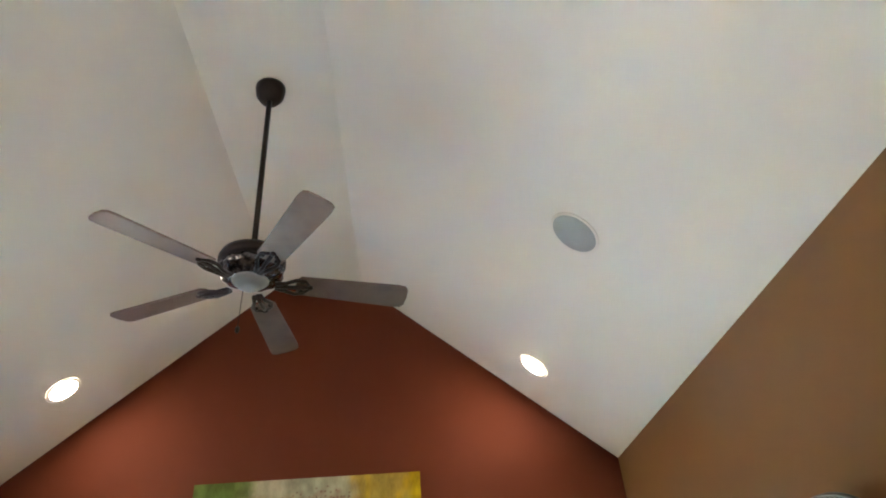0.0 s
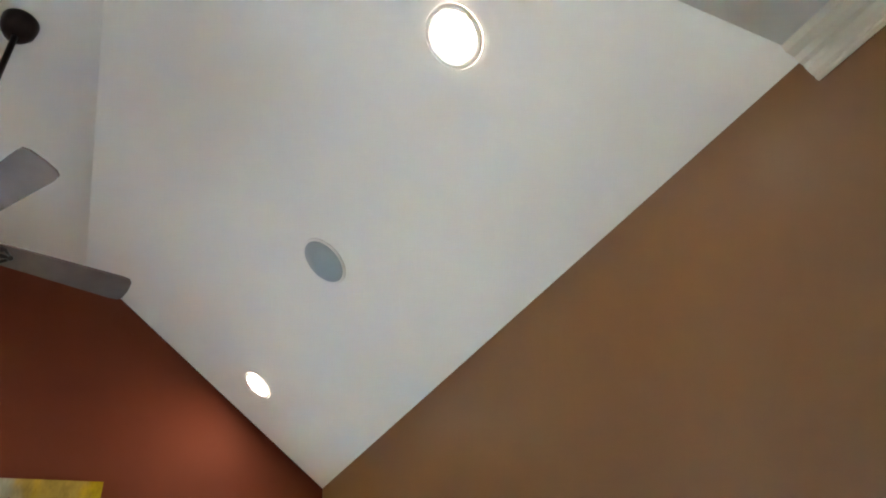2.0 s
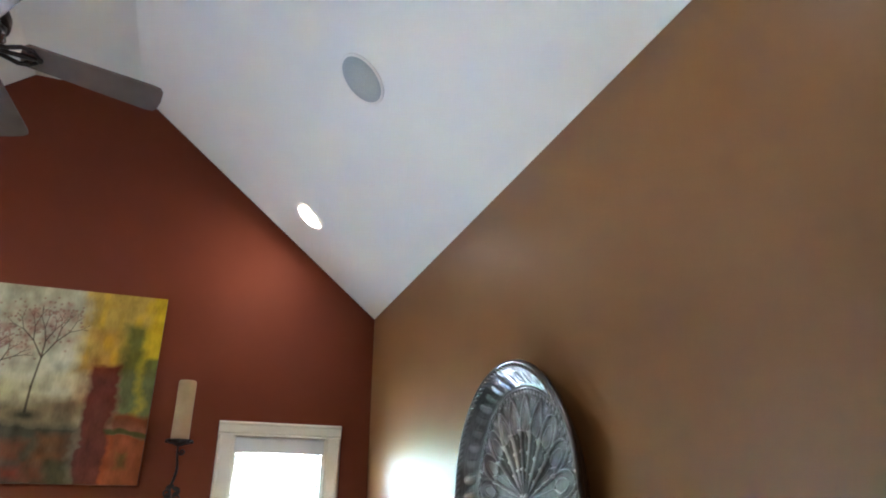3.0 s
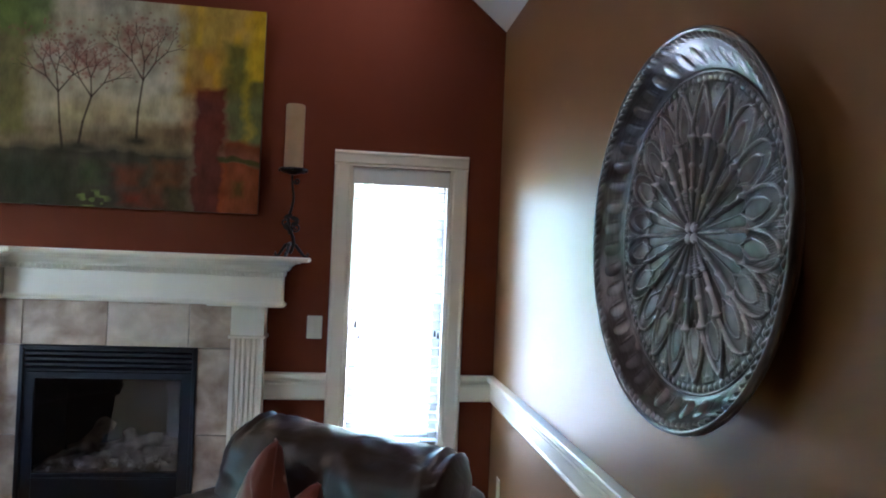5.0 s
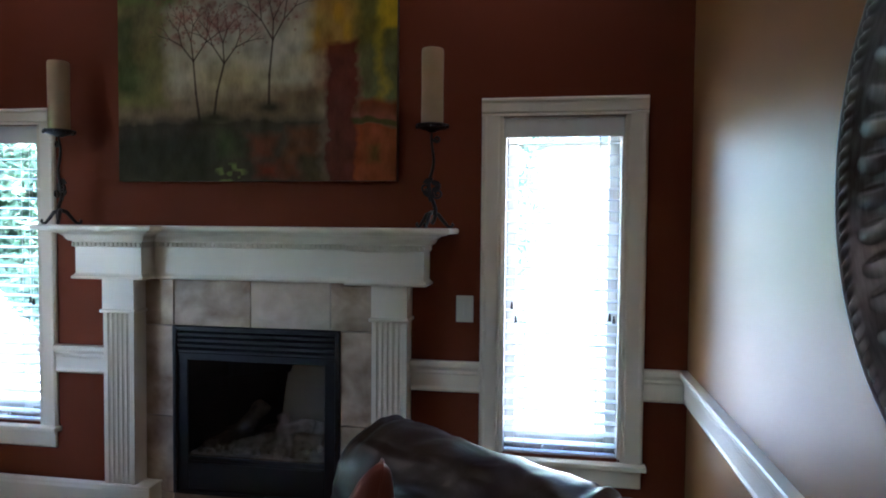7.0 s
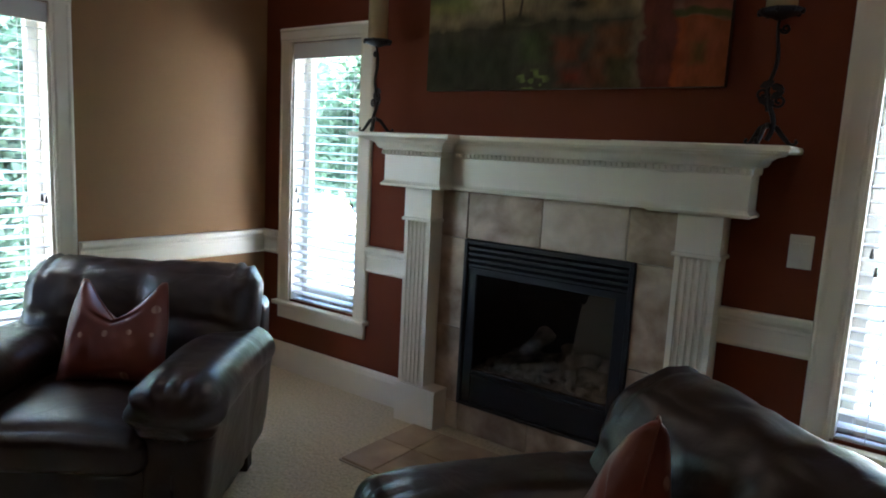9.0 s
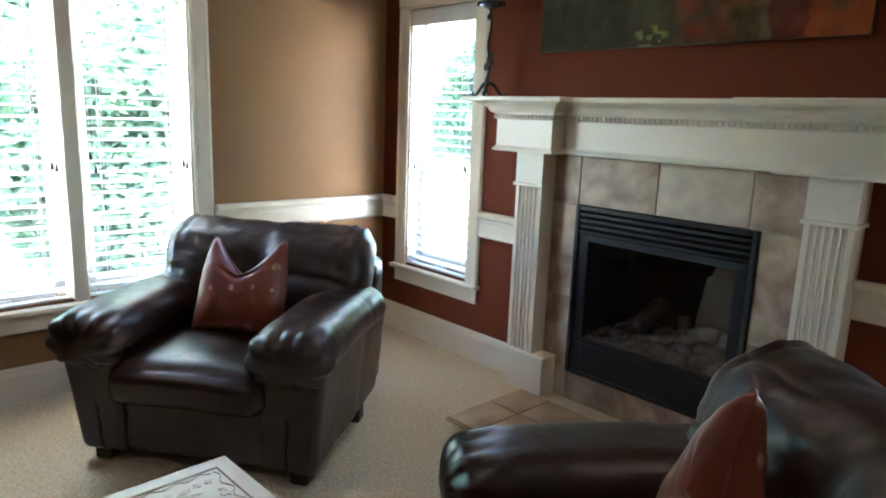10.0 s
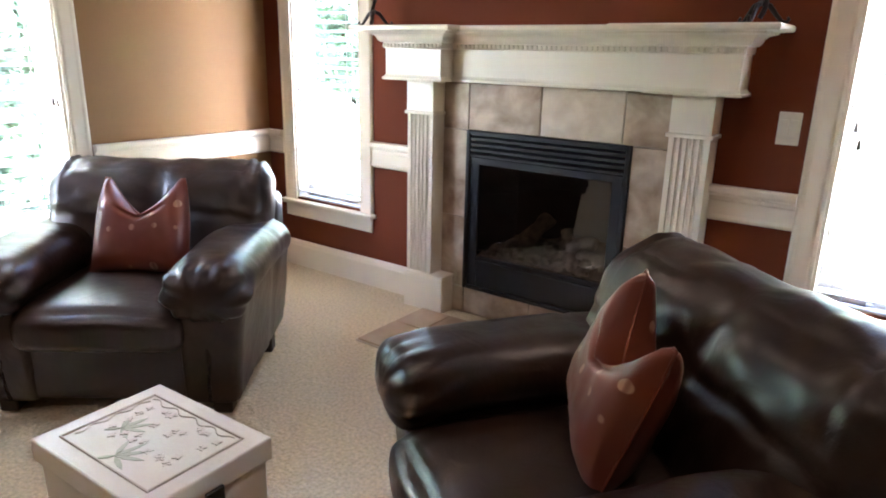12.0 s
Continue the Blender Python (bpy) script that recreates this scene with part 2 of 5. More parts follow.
# mouldings
RAIL = [(d, z - 0.016) for d, z in [(0, 0.723), (0.014, 0.727), (0.019, 0.738), (0.016, 0.752), (0.016, 0.805), (0.02, 0.812), (0.02, 0.826), (0.034, 0.835), (0.04, 0.845), (0.04, 0.862), (0.036, 0.867), (0, 0.867)]]
BASE = [(0, 0), (0.018, 0), (0.018, 0.13), (0.013, 0.142), (0.012, 0.152), (0.006, 0.166), (0, 0.166)]


def moulding(name, profile, runs, label, category):
    for a, b, out in runs:
        bm = bmesh.new()
        sweep(bm, profile, a, b, out)
        structure(name, bm, TRIM, label, category)


CL, CR_ = LWIN[0] - 0.095, LWIN[1] + 0.095
DL, DR = RWIN[0] - 0.095, RWIN[1] + 0.095
N, E_, S_ = (0, -1, 0), (-1, 0, 0), (1, 0, 0)
moulding("chair_rail", RAIL, [((-W, 0, 0), (CL, 0, 0), N), ((CR_, 0, 0), (-2.697, 0, 0), N), ((-1.211, 0, 0), (DL, 0, 0), N), ((DR, 0, 0), (0, 0, 0), N),
         ((0, 0, 0), (0, BACK, 0), E_), ((-W, 0, 0), (-W, SIDE_WINS[0][1] + 0.105, 0), S_), ((-W, SIDE_WINS[1][0] - 0.105, 0), (-W, BACK, 0), S_)],
         "cream moulded chair rail along the painted wall", "chair rail")
moulding("baseboard", BASE, [((-W, 0, 0), (-2.70, 0, 0), N), ((-1.21, 0, 0), (0, 0, 0), N), ((0, 0, 0), (0, BACK, 0), E_), ((-W, 0, 0), (-W, BACK, 0), S_)],
         "tall cream baseboard", "baseboard")
CROWN = [(0, -0.10), (0.008, -0.10), (0.012, -0.095), (0.012, -0.088), (0.02, -0.085), (0.03, -0.07), (0.034, -0.055), (0.045, -0.05), (0.052, -0.03), (0.075, -0.022), (0.082, 0), (0, 0)]
moulding("crown_moulding", [(d, h * 0.8) for d, h in CROWN], [((0, VAULT_END + 0.002, EAVE), (0, BACK, EAVE), E_)], "white stepped crown moulding under the flat ceiling", "crown moulding")

# ---------------- windows ----------------
CASE = [(0, 0), (0.095, 0), (0.095, 0.012), (0.086, 0.02), (0.078, 0.02), (0.07, 0.016), (0.022, 0.014), (0.014, 0.01), (0.006, 0.012), (0, 0.012)]


def window(name, m, bays, z0, z1, label):
    """Casement bays (u0, u1) in one cased opening. Local x runs along the wall, -y into the room."""
    win = thing(name, m, label, "window")
    win["kind"] = "structure"
    u0, u1 = bays[0][0], bays[-1][1]
    bm = bmesh.new()
    # side casings and head casing with a stepped face
    for a, sgn in ((u0, -1), (u1, 1)):
        prof = [(a + sgn * d, -h) for d, h in CASE]
        rows = [[bm.verts.new((x, y, z)) for x, y in prof] for z in (z0 - 0.012, z1 + 0.004)]
        n = len(prof)
        for i in range(n):
            bm.faces.new((rows[0][i], rows[0][(i + 1) % n], rows[1][(i + 1) % n], rows[1][i]))
        bm.faces.new(rows[0]); bm.faces.new(rows[1][::-1])
    prof = [(z1 + 0.004 + d * 0.85, -h - 0.002) for d, h in CASE]
    rows = [[bm.verts.new((x, y, z)) for z, y in prof] for x in (u0 - 0.096, u1 + 0.096)]
    for i in range(len(prof)):
        bm.faces.new((rows[0][i], rows[0][(i + 1) % len(prof)], rows[1][(i + 1) % len(prof)], rows[1][i]))
    bm.faces.new(rows[0]); bm.faces.new(rows[1][::-1])
    part("casing", bm, TRIM, win)
    bm = bmesh.new()
    box(bm, (u0 - 0.11, -0.05, z0 - 0.037), (u1 + 0.11, 0.10, z0 - 0.012), 0.006, 2)
    part("sill", bm, TRIM, win)
    bm = bmesh.new()
    box(bm, (u0 - 0.09, -0.018, z0 - 0.12), (u1 + 0.09, -0.001, z0 - 0.038), 0.004, 1)
    part("apron", bm, TRIM, win)
    bm = bmesh.new()
    for a, b in zip(bays, bays[1:]):
        box(bm, (a[1] - 0.003, -0.012, z0 - 0.011), (b[0] + 0.003, 0.14, z1), 0.004, 1)
    box(bm, (u0 - 0.001, 0.0, z1 - 0.012), (u1 + 0.001, 0.14, z1 + 0.002))
    box(bm, (u0 - 0.001, 0.0, z0 - 0.011), (u0 + 0.012, 0.14, z1))
    box(bm, (u1 - 0.012, 0.0, z0 - 0.011), (u1 + 0.001, 0.14, z1))
    part("jamb", bm, TRIM, win)
    for a, b in bays:
        a, b = a + 0.013, b - 0.013
        bm = bmesh.new()
        fw = 0.048
        for p, q in (((a, z0), (a + fw, z1 - 0.012)), ((b - fw, z0), (b, z1 - 0.012)), ((a + fw, z0), (b - fw, z0 + fw + 0.02)), ((a + fw, z1 - 0.012 - fw), (b - fw, z1 - 0.012))):
            box(bm, (p[0], 0.085, p[1]), (q[0], 0.125, q[1]), 0.005, 1)
        sash = part("sash", bm, SASH, win)
        bm = bmesh.new()
        box(bm, (a + fw - 0.01, 0.103, z0 + fw), (b - fw + 0.01, 0.107, z1 - fw))
        pane = part("pane", bm, PANE, sash)
        pane.visible_shadow = False
        # folding crank on the sill
        bm = bmesh.new()
        mid = (a + b) / 2 - 0.03
        box(bm, (mid - 0.05, 0.061, z0 - 0.011), (mid + 0.05, 0.084, z0 + 0.02), 0.008, 2)
        tube(bm, [(mid - 0.03, 0.072, z0 + 0.018), (mid - 0.02, 0.07, z0 + 0.03), (mid + 0.05, 0.068, z0 + 0.028)], [0.007, 0.006, 0.005], 8)
        part("crank", bm, PLASTIC, win, "folding casement crank")
    return win


def blind(m, a, b, z0, z1, tilt, label):
    bl = thing("venetian_blind", m, label, "blind", "white slatted blinds")
    bm = bmesh.new()
    box(bm, (a + 0.003, -0.004, z1 - 0.088), (b - 0.003, 0.008, z1 - 0.004), 0.003, 1)
    box(bm, (a + 0.01, 0.01, z1 - 0.045), (b - 0.01, 0.055, z1 - 0.006))
    part("valance", bm, BLIND, bl)
    bm = bmesh.new()
    # curved slat
    c, s = math.cos(tilt), math.sin(tilt)
    rows = []
    for x in (a + 0.016, b - 0.016):
        row = []
        for q in range(5):
            d = -0.024 + 0.012 * q
            h = 0.0025 * (1 - (d / 0.024) ** 2)
            row.append((x, d * c - h * s, d * s + h * c))
        rows.append(row)
    top = [[bm.verts.new(p) for p in r] for r in rows]
    bot = [[bm.verts.new((p[0], p[1], p[2] - 0.0028)) for p in r] for r in rows]
    for q in range(4):
        bm.faces.new((top[0][q], top[0][q + 1], top[1][q + 1], top[1][q]))
        bm.faces.new((bot[0][q], bot[1][q], bot[1][q + 1], bot[0][q + 1]))
    for q in (0, 4):
        bm.faces.new((top[0][q], top[1][q], bot[1][q], bot[0][q]))
    for e in (0, 1):
        bm.faces.new([*top[e], *bot[e][::-1]])
    slat = finish("slat", bm, BLIND)
    z = z1 - 0.115
    while z > z0 + 0.03:
        ob = new("slat", slat)
        ob.parent = bl
        ob.matrix_basis = pose(0, 0.034, z, 0, 0, random.uniform(-0.15, 0.15))
        z -= 0.0495
    bm = bmesh.new()
    box(bm, (a + 0.014, 0.012, z0 - 0.0115), (b - 0.014, 0.056, z0 + 0.008), 0.004, 1)
    part("bottom_rail", bm, BLIND, bl)
    for f in (0.2, 0.8):
        x = a + (b - a) * f
        bm = bmesh.new()
        for dy in (0.009, 0.059):
            tube(bm, [(x, dy, z0 + 0.005), (x, dy, z1 - 0.05)], 0.0016, 5)
        part("ladder_cord", bm, BLIND, bl)
    for f, drops in ((0.09, (0.82, 0.88)), (0.9, (0.86, 0.87))):
        for n, d in enumerate(drops):
            x = a + (b - a) * f + 0.018 * n
            bm = bmesh.new()
            tube(bm, [(x, -0.002, z1 - 0.09), (x, -0.004, z1 - d)], 0.0012, 5)
            cord = part("pull_cord", bm, BLIND, bl)
            bm = bmesh.new()
            lathe(bm, [(0.002, 0.034), (0.004, 0.03), (0.007, 0.008), (0.007, 0.0)], 8, (x, -0.004, z1 - d - 0.03))
            part("tassel", bm, DARK, cord, "dark cord tassel")
    return bl


window("window_1", pose(0, 0, 0), [RWIN], Z0, Z1, "tall narrow cream-cased casement window beside the fireplace")
window("window_2", pose(0, 0, 0), [LWIN], Z0, Z1, "tall narrow cream-cased casement window near the corner")
# local x = world y + W turned: on the west wall local x runs towards +y
WEST = Matrix(((0, -1, 0, -W), (1, 0, 0, 0), (0, 0, 1, 0), (0, 0, 0, 1)))
window("window_3", WEST, SIDE_WINS[::-1], Z0, Z1, "wide cream-cased double casement window")
blind(pose(0, 0, 0), *RWIN, Z0, Z1, radians(8), "white open slatted blind lowered over the narrow window")
blind(pose(0, 0, 0), *LWIN, Z0, Z1, radians(8), "white open slatted blind lowered over the corner window")
for a, b in SIDE_WINS:
    blind(WEST, a, b, Z0, Z1, radians(7), "white open slatted blind in the double window")

# ---------------- fireplace ----------------
fp = thing("fireplace", pose(0, 0, 0), "cream fluted mantelpiece with tan stone tiles and a black gas firebox", "fireplace")
XL, XR = -2.697, -1.211


# firebox
bm = bmesh.new()
x0, x1, z0, z1 = FB
for a, b in (((x0 + 0.04, z0 + 0.03), (x1 - 0.04, z0 + 0.045)), ((x0 + 0.04, z1 - 0.045), (x1 - 0.04, z1 - 0.03))):
    box(bm, (a[0], 0.0, a[1]), (b[0], 0.42, b[1]))
for a, b in ((x0 + 0.04, x0 + 0.055), (x1 - 0.055, x1 - 0.04)):
    box(bm, (a, 0.0, z0 + 0.045), (b, 0.42, z1 - 0.045))
box(bm, (x0 + 0.04, 0.42, z0 + 0.03), (x1 - 0.04, 0.44, z1 - 0.03))
part("firebox", bm, SOOT, fp, "soot-black firebox")
bm = bmesh.new()
box(bm, (x0, -0.03, z0), (x0 + 0.022, -0.006, z1), 0.003)
box(bm, (x1 - 0.022, -0.03, z0), (x1, -0.006, z1), 0.003)
box(bm, (x0 + 0.022, -0.03, z1 - 0.022), (x1 - 0.022, -0.006, z1), 0.003)
box(bm, (x0 + 0.022, -0.03, z0), (x1 - 0.022, -0.006, z0 + 0.018), 0.003)
box(bm, (x0 + 0.022, -0.018, z0 + 0.018), (x0 + 0.075, -0.008, z1 - 0.15), 0.003)
box(bm, (x1 - 0.075, -0.018, z0 + 0.018), (x1 - 0.022, -0.008, z1 - 0.15), 0.003)
box(bm, (x0 + 0.075, -0.018, z0 + 0.018), (x1 - 0.075, -0.008, z0 + 0.185), 0.003)
box(bm, (x0 + 0.07, -0.026, z0 + 0.155), (x1 - 0.07, -0.0185, z0 + 0.165), 0.002)
box(bm, (x0 + 0.022, -0.018, z1 - 0.165), (x1 - 0.022, -0.008, z1 - 0.13), 0.003)
part("fire_frame", bm, BLACK, fp, "black enamelled metal frame")
for n in range(4):
    bm = bmesh.new()
    z = z1 - 0.128 + n * 0.027
    va = [bm.verts.new((x, y, zz)) for x in (x0 + 0.023, x1 - 0.023) for y, zz in ((-0.024, z), (-0.024, z + 0.012), (-0.004, z + 0.022), (-0.004, z + 0.018))]
    for q in range(4):
        bm.faces.new((va[q], va[(q + 1) % 4], va[4 + (q + 1) % 4], va[4 + q]))
    bm.faces.new(va[:4]); bm.faces.new(va[4:][::-1])
    part("louvre", bm, BLACK, fp)
bm = bmesh.new()
box(bm, (x0 + 0.07, -0.004, z0 + 0.18), (x1 - 0.07, 0.0, z1 - 0.155))
part("fire_glass", bm, FIRE_GLASS, fp, "dark ceramic fireplace glass")


def fire_log(a, b, r, seed, name="log"):
    bm = bmesh.new()
    a, b = Vector(a), Vector(b)
    pts, rad = [], []
    for q in range(15):
        f = q / 14
        jit = noise.noise_vector(Vector((f * 3 + seed, seed, 0))) * 0.03
        pts.append(a.lerp(b, f) + jit)
        rad.append(r * (0.75 + 0.35 * noise.noise(Vector((f * 5, seed * 3, 1))) + 0.1 * math.sin(f * math.pi)))
    tube(bm, pts, rad, 14)
    for v in bm.verts:
        v.co += noise.noise_vector(v.co * 28) * 0.01
    part(name, bm, LOG, fp, "", True)


fire_log((-2.22, 0.16, 0.33), (-1.72, 0.24, 0.35), 0.055, 1)
fire_log((-2.25, 0.30, 0.34), (-1.70, 0.32, 0.37), 0.065, 5)
fire_log((-2.20, 0.10, 0.34), (-2.05, 0.28, 0.52), 0.05, 9)
fire_log((-1.84, 0.10, 0.34), (-1.95, 0.26, 0.47), 0.042, 12)
fire_log((-2.0, 0.12, 0.40), (-1.75, 0.18, 0.45), 0.04, 17)
bm = bmesh.new()
for q in range(70):
    c = Vector((random.uniform(-2.3, -1.62), random.uniform(0.04, 0.24), 0.335 + random.uniform(0, 0.025)))
    s = random.uniform(0.012, 0.034)
    made = bmesh.ops.create_icosphere(bm, subdivisions=1, radius=s)
    for v in made["verts"]:
        v.co = c + v.co * random.uniform(0.7, 1.2)
box(bm, (-2.335, 0.02, 0.2), (-1.6, 0.4, 0.33))
tagged(part("ember_bed", bm, LOG, fp, "heap of pale ceramic embers"), kind="stuff")

# pilasters with five flutes, caps and plinths
for a, b in ((XL, XL + 0.159), (XR - 0.159, XR)):
    bm = bmesh.new()
    d, top = -0.108, 1.038
    bot = 0.198
    outline = [(a, -0.001), (a, d)]
    for q in range(5):
        f0 = a + 0.021 + q * 0.0248
        outline += [(f0, d), (f0 + 0.003, d + 0.007), (f0 + 0.009, d + 0.011), (f0 + 0.015, d + 0.007), (f0 + 0.018, d)]
    outline += [(b, d), (b, -0.001)]
    rows = [[bm.verts.new((x, y, z)) for x, y in outline] for z in (bot, top - 0.005)]
    n = len(outline)
    for q in range(n):
        bm.faces.new((rows[0][q], rows[0][(q + 1) % n], rows[1][(q + 1) % n], rows[1][q]))
    bm.faces.new(rows[0]); bm.faces.new(rows[1][::-1])
    pil = part("pilaster", bm, TRIM, fp)
    bm = bmesh.new()
    box(bm, (a - 0.002, d - 0.004, top + 0.012), (b + 0.002, -0.001, 1.205))
    box(bm, (a - 0.012, d - 0.014, top - 0.005), (b + 0.012, -0.001, top + 0.012), 0.005, 2)
    part("capital", bm, TRIM, pil)
    bm = bmesh.new()
    pa, pb = (a - 0.012, b + 0.082) if a < MID else (a - 0.082, b + 0.012)
    box(bm, (pa, d - 0.012, 0.001), (pb, -0.001, 0.19), 0.003)
    box(bm, (pa - 0.004, d - 0.016, 0.19), (pb + 0.004, -0.001, 0.205), 0.005, 2)
    part("plinth", bm, TRIM, pil)

# entablature: a breakfront frieze and a stepped shelf
def mantel_run(bm, xa, xb, ret_a, ret_b, prof):
    """prof: (projection, z) from the bottom up; the ends return to the wall where asked, stepping out with the profile."""
    base = prof[0][0]
    left = [bm.verts.new((xa - ((d - base) if ret_a else 0), -d, z)) for d, z in prof]
    right = [bm.verts.new((xb + ((d - base) if ret_b else 0), -d, z)) for d, z in prof]
    lw = [bm.verts.new((v.co.x, -0.001, v.co.z)) for v in left]
    rw = [bm.verts.new((v.co.x, -0.001, v.co.z)) for v in right]
    for q in range(len(prof) - 1):
        bm.faces.new((left[q], right[q], right[q + 1], left[q + 1]))
        bm.faces.new((lw[q], left[q], left[q + 1], lw[q + 1]))
        bm.faces.new((right[q], rw[q], rw[q + 1], right[q + 1]))
        bm.faces.new((rw[q], lw[q], lw[q + 1], rw[q + 1]))
    bm.faces.new((left[-1], right[-1], rw[-1], lw[-1]))
    bm.faces.new((left[0], lw[0], rw[0], right[0]))


def entablature(d):
    return [(p, 1.196 + (z - 1.209) * 0.948) for p, z in [(d + 0.008, 1.209), (d + 0.014, 1.212), (d + 0.014, 1.222), (d + 0.006, 1.228), (d, 1.238), (d, 1.368), (d + 0.008, 1.372), (d + 0.010, 1.398), (d + 0.022, 1.402),
            (d + 0.030, 1.412), (d + 0.036, 1.426), (d + 0.052, 1.438), (d + 0.078, 1.444), (d + 0.084, 1.451), (d + 0.126, 1.453), (d + 0.131, 1.459), (d + 0.131, 1.472), (d + 0.125, 1.478), (d + 0.05, 1.478)]]


bm = bmesh.new()
mantel_run(bm, -2.826, -2.467, True, True, entablature(0.138))
part("mantel_block", bm, TRIM, fp)
bm = bmesh.new()
mantel_run(bm, -1.480, -1.121, True, True, entablature(0.138))
part("mantel_block", bm, TRIM, fp)
bm = bmesh.new()
mantel_run(bm, -2.466, -1.481, False, False, entablature(0.045))
part("frieze", bm, TRIM, fp)
# bead row
bm = bmesh.new()
beads = []
for xa, xb, d in ((-2.83, -2.463, 0.149), (-2.45, -1.50, 0.056), (-1.484, -1.117, 0.149)):
    n = round((xb - xa) / 0.0235)
    for q in range(n):
        beads.append((xa + (q + 0.5) * (xb - xa) / n, -d))
for x, y in beads:
    box(bm, (x - 0.0056, y - 0.009, 1.351), (x + 0.0056, y + 0.004, 1.369), 0.003)
tagged(part("dentil_strip", bm, TRIM, fp, "strip of small dentil beads"), kind="stuff")

# ---------------- outside ----------------
LAWN = material("lawn", (0.10, 0.16, 0.04), 0.9, second=(0.05, 0.09, 0.02), scale=3, bump=0.6, bump_scale=30)
SIDING = material("pale_siding", (0.60, 0.60, 0.58), 0.6, second=(0.54, 0.54, 0.52), scale=2)
LEAF = material("leaf", (0.17, 0.262, 0.19), 0.5, second=(0.115, 0.18, 0.13), scale=2)
lt = LEAF.node_tree
thin = lt.nodes.new("ShaderNodeBsdfTranslucent")
thin.inputs["Color"].default_value = (0.29, 0.44, 0.335, 1)
both = lt.nodes.new("ShaderNodeMixShader")
both.inputs[0].default_value = 0.6
lt.links.new(lt.nodes["Principled BSDF"].outputs[0], both.inputs[1])
lt.links.new(thin.outputs[0], both.inputs[2])
lt.links.new(both.outputs[0], lt.nodes["Material Output"].inputs[0])
BARK = material("bark", (0.14, 0.10, 0.07), 0.9, second=(0.07, 0.05, 0.035), scale=12, bump=0.8, bump_scale=40)
bm = bmesh.new()
box(bm, (-300, -300, -0.6), (300, 300, -0.35))
structure("ground", bm, LAWN, "green lawn around the house", "ground")
CONCRETE = material("pale_concrete", (0.40, 0.39, 0.37), 0.85, second=(0.32, 0.31, 0.29), scale=2, bump=0.3, bump_scale=60)
bm = bmesh.new()
box(bm, (-14, 0.4, -0.35), (9, 18.0, -0.30))
structure("patio", bm, CONCRETE, "sunlit pale concrete patio behind the house", "patio")
# added pale ground that bounces sunlight up through the west windows
bm = bmesh.new()
box(bm, (-8.0, -12, -0.35), (-4.1, 0.39, -0.30))
structure("path", bm, CONCRETE, "pale concrete path, added to bounce sunlight into the double window", "path")
# pale neighbouring house
house = thing("house", pose(0, 0, 0), "pale sided neighbouring house seen through the blinds", "house")
bm = bmesh.new()
for q in range(19):
    z = -0.35 + q * 0.15
    va = [bm.verts.new((x, y, zz)) for x in (-0.9, 9.0) for y, zz in ((6.0, z), (6.02, z + 0.15), (6.3, z + 0.15), (6.3, z))]
    for a in range(4):
        bm.faces.new((va[a], va[(a + 1) % 4], va[4 + (a + 1) % 4], va[4 + a]))
    bm.faces.new(va[:4]); bm.faces.new(va[4:][::-1])
part("wall", bm, SIDING, house)
bm = bmesh.new()
va = [bm.verts.new(p) for p in ((-1.2, 5.6, 2.42), (9.3, 5.6, 2.42), (9.3, 9.0, 4.2), (-1.2, 9.0, 4.2), (-1.2, 5.6, 2.52), (9.3, 5.6, 2.52), (9.3, 9.0, 4.3), (-1.2, 9.0, 4.3))]
for f in ((0, 1, 2, 3), (7, 6, 5, 4), (0, 4, 5, 1), (1, 5, 6, 2), (2, 6, 7, 3), (3, 7, 4, 0)):
    bm.faces.new([va[i] for i in f])
part("roof", bm, material("shingle", (0.12, 0.11, 0.10), 0.9, scale=20, bump=0.5), house)


def foliage(name, trunk_at, height, blobs, leaves, size, seed, label):
    rng = random.Random(seed)
    tree = thing(name, pose(*trunk_at, -0.35), label, "tree")
    bm = bmesh.new()
    tube(bm, [(0, 0, 0), (0.05, 0.03, height * 0.4), (0.0, 0.08, height * 0.8)], [0.12, 0.09, 0.03], 10)
    for q in range(9):
        a, z = rng.uniform(0, 6.28), height * rng.uniform(0.2, 0.6)
        l = rng.uniform(0.6, 1.3)
        tube(bm, [(0.04, 0.03, z), (0.04 + math.cos(a) * l * 0.5, math.sin(a) * l * 0.5, z + 0.3), (math.cos(a) * l, math.sin(a) * l, z + 0.8)], [0.045, 0.03, 0.012], 6)
    part("trunk", bm, BARK, tree)
    verts, faces = [], []
    for q in range(leaves):
        cx, cy, cz, r = blobs[rng.randrange(len(blobs))]
        while True:
            p = Vector((rng.uniform(-1, 1), rng.uniform(-1, 1), rng.uniform(-1, 1)))
            if 0.25 < p.length < 1 and noise.noise(Vector((p.x * 2 + cx, p.y * 2 + cy, p.z * 2 + cz + seed))) > -0.32:
                break
        c = Vector((cx, cy, cz)) + p * r
        u = Vector((rng.uniform(-1, 1), rng.uniform(-1, 1), rng.uniform(-0.6, 0.6))).normalized()
        v = u.orthogonal().normalized()
        v.rotate(Matrix.Rotation(rng.uniform(0, 6.28), 3, u))
        s = size * rng.uniform(0.6, 1.3)
        n = u.cross(v) * s * 0.18
        i = len(verts)
        verts += [c - u * s, c + v * s * 0.45 + n, c + u * s, c - v * s * 0.45 + n]
        faces += [(i, i + 1, i + 2), (i, i + 2, i + 3)]
    me = bpy.data.meshes.new("crown")
    me.from_pydata(verts, [], faces)
    me.materials.append(LEAF)
    ob = new("crown", me)
    ob.parent = tree
    tagged(ob, "many small green leaves", kind="stuff")
    return tree


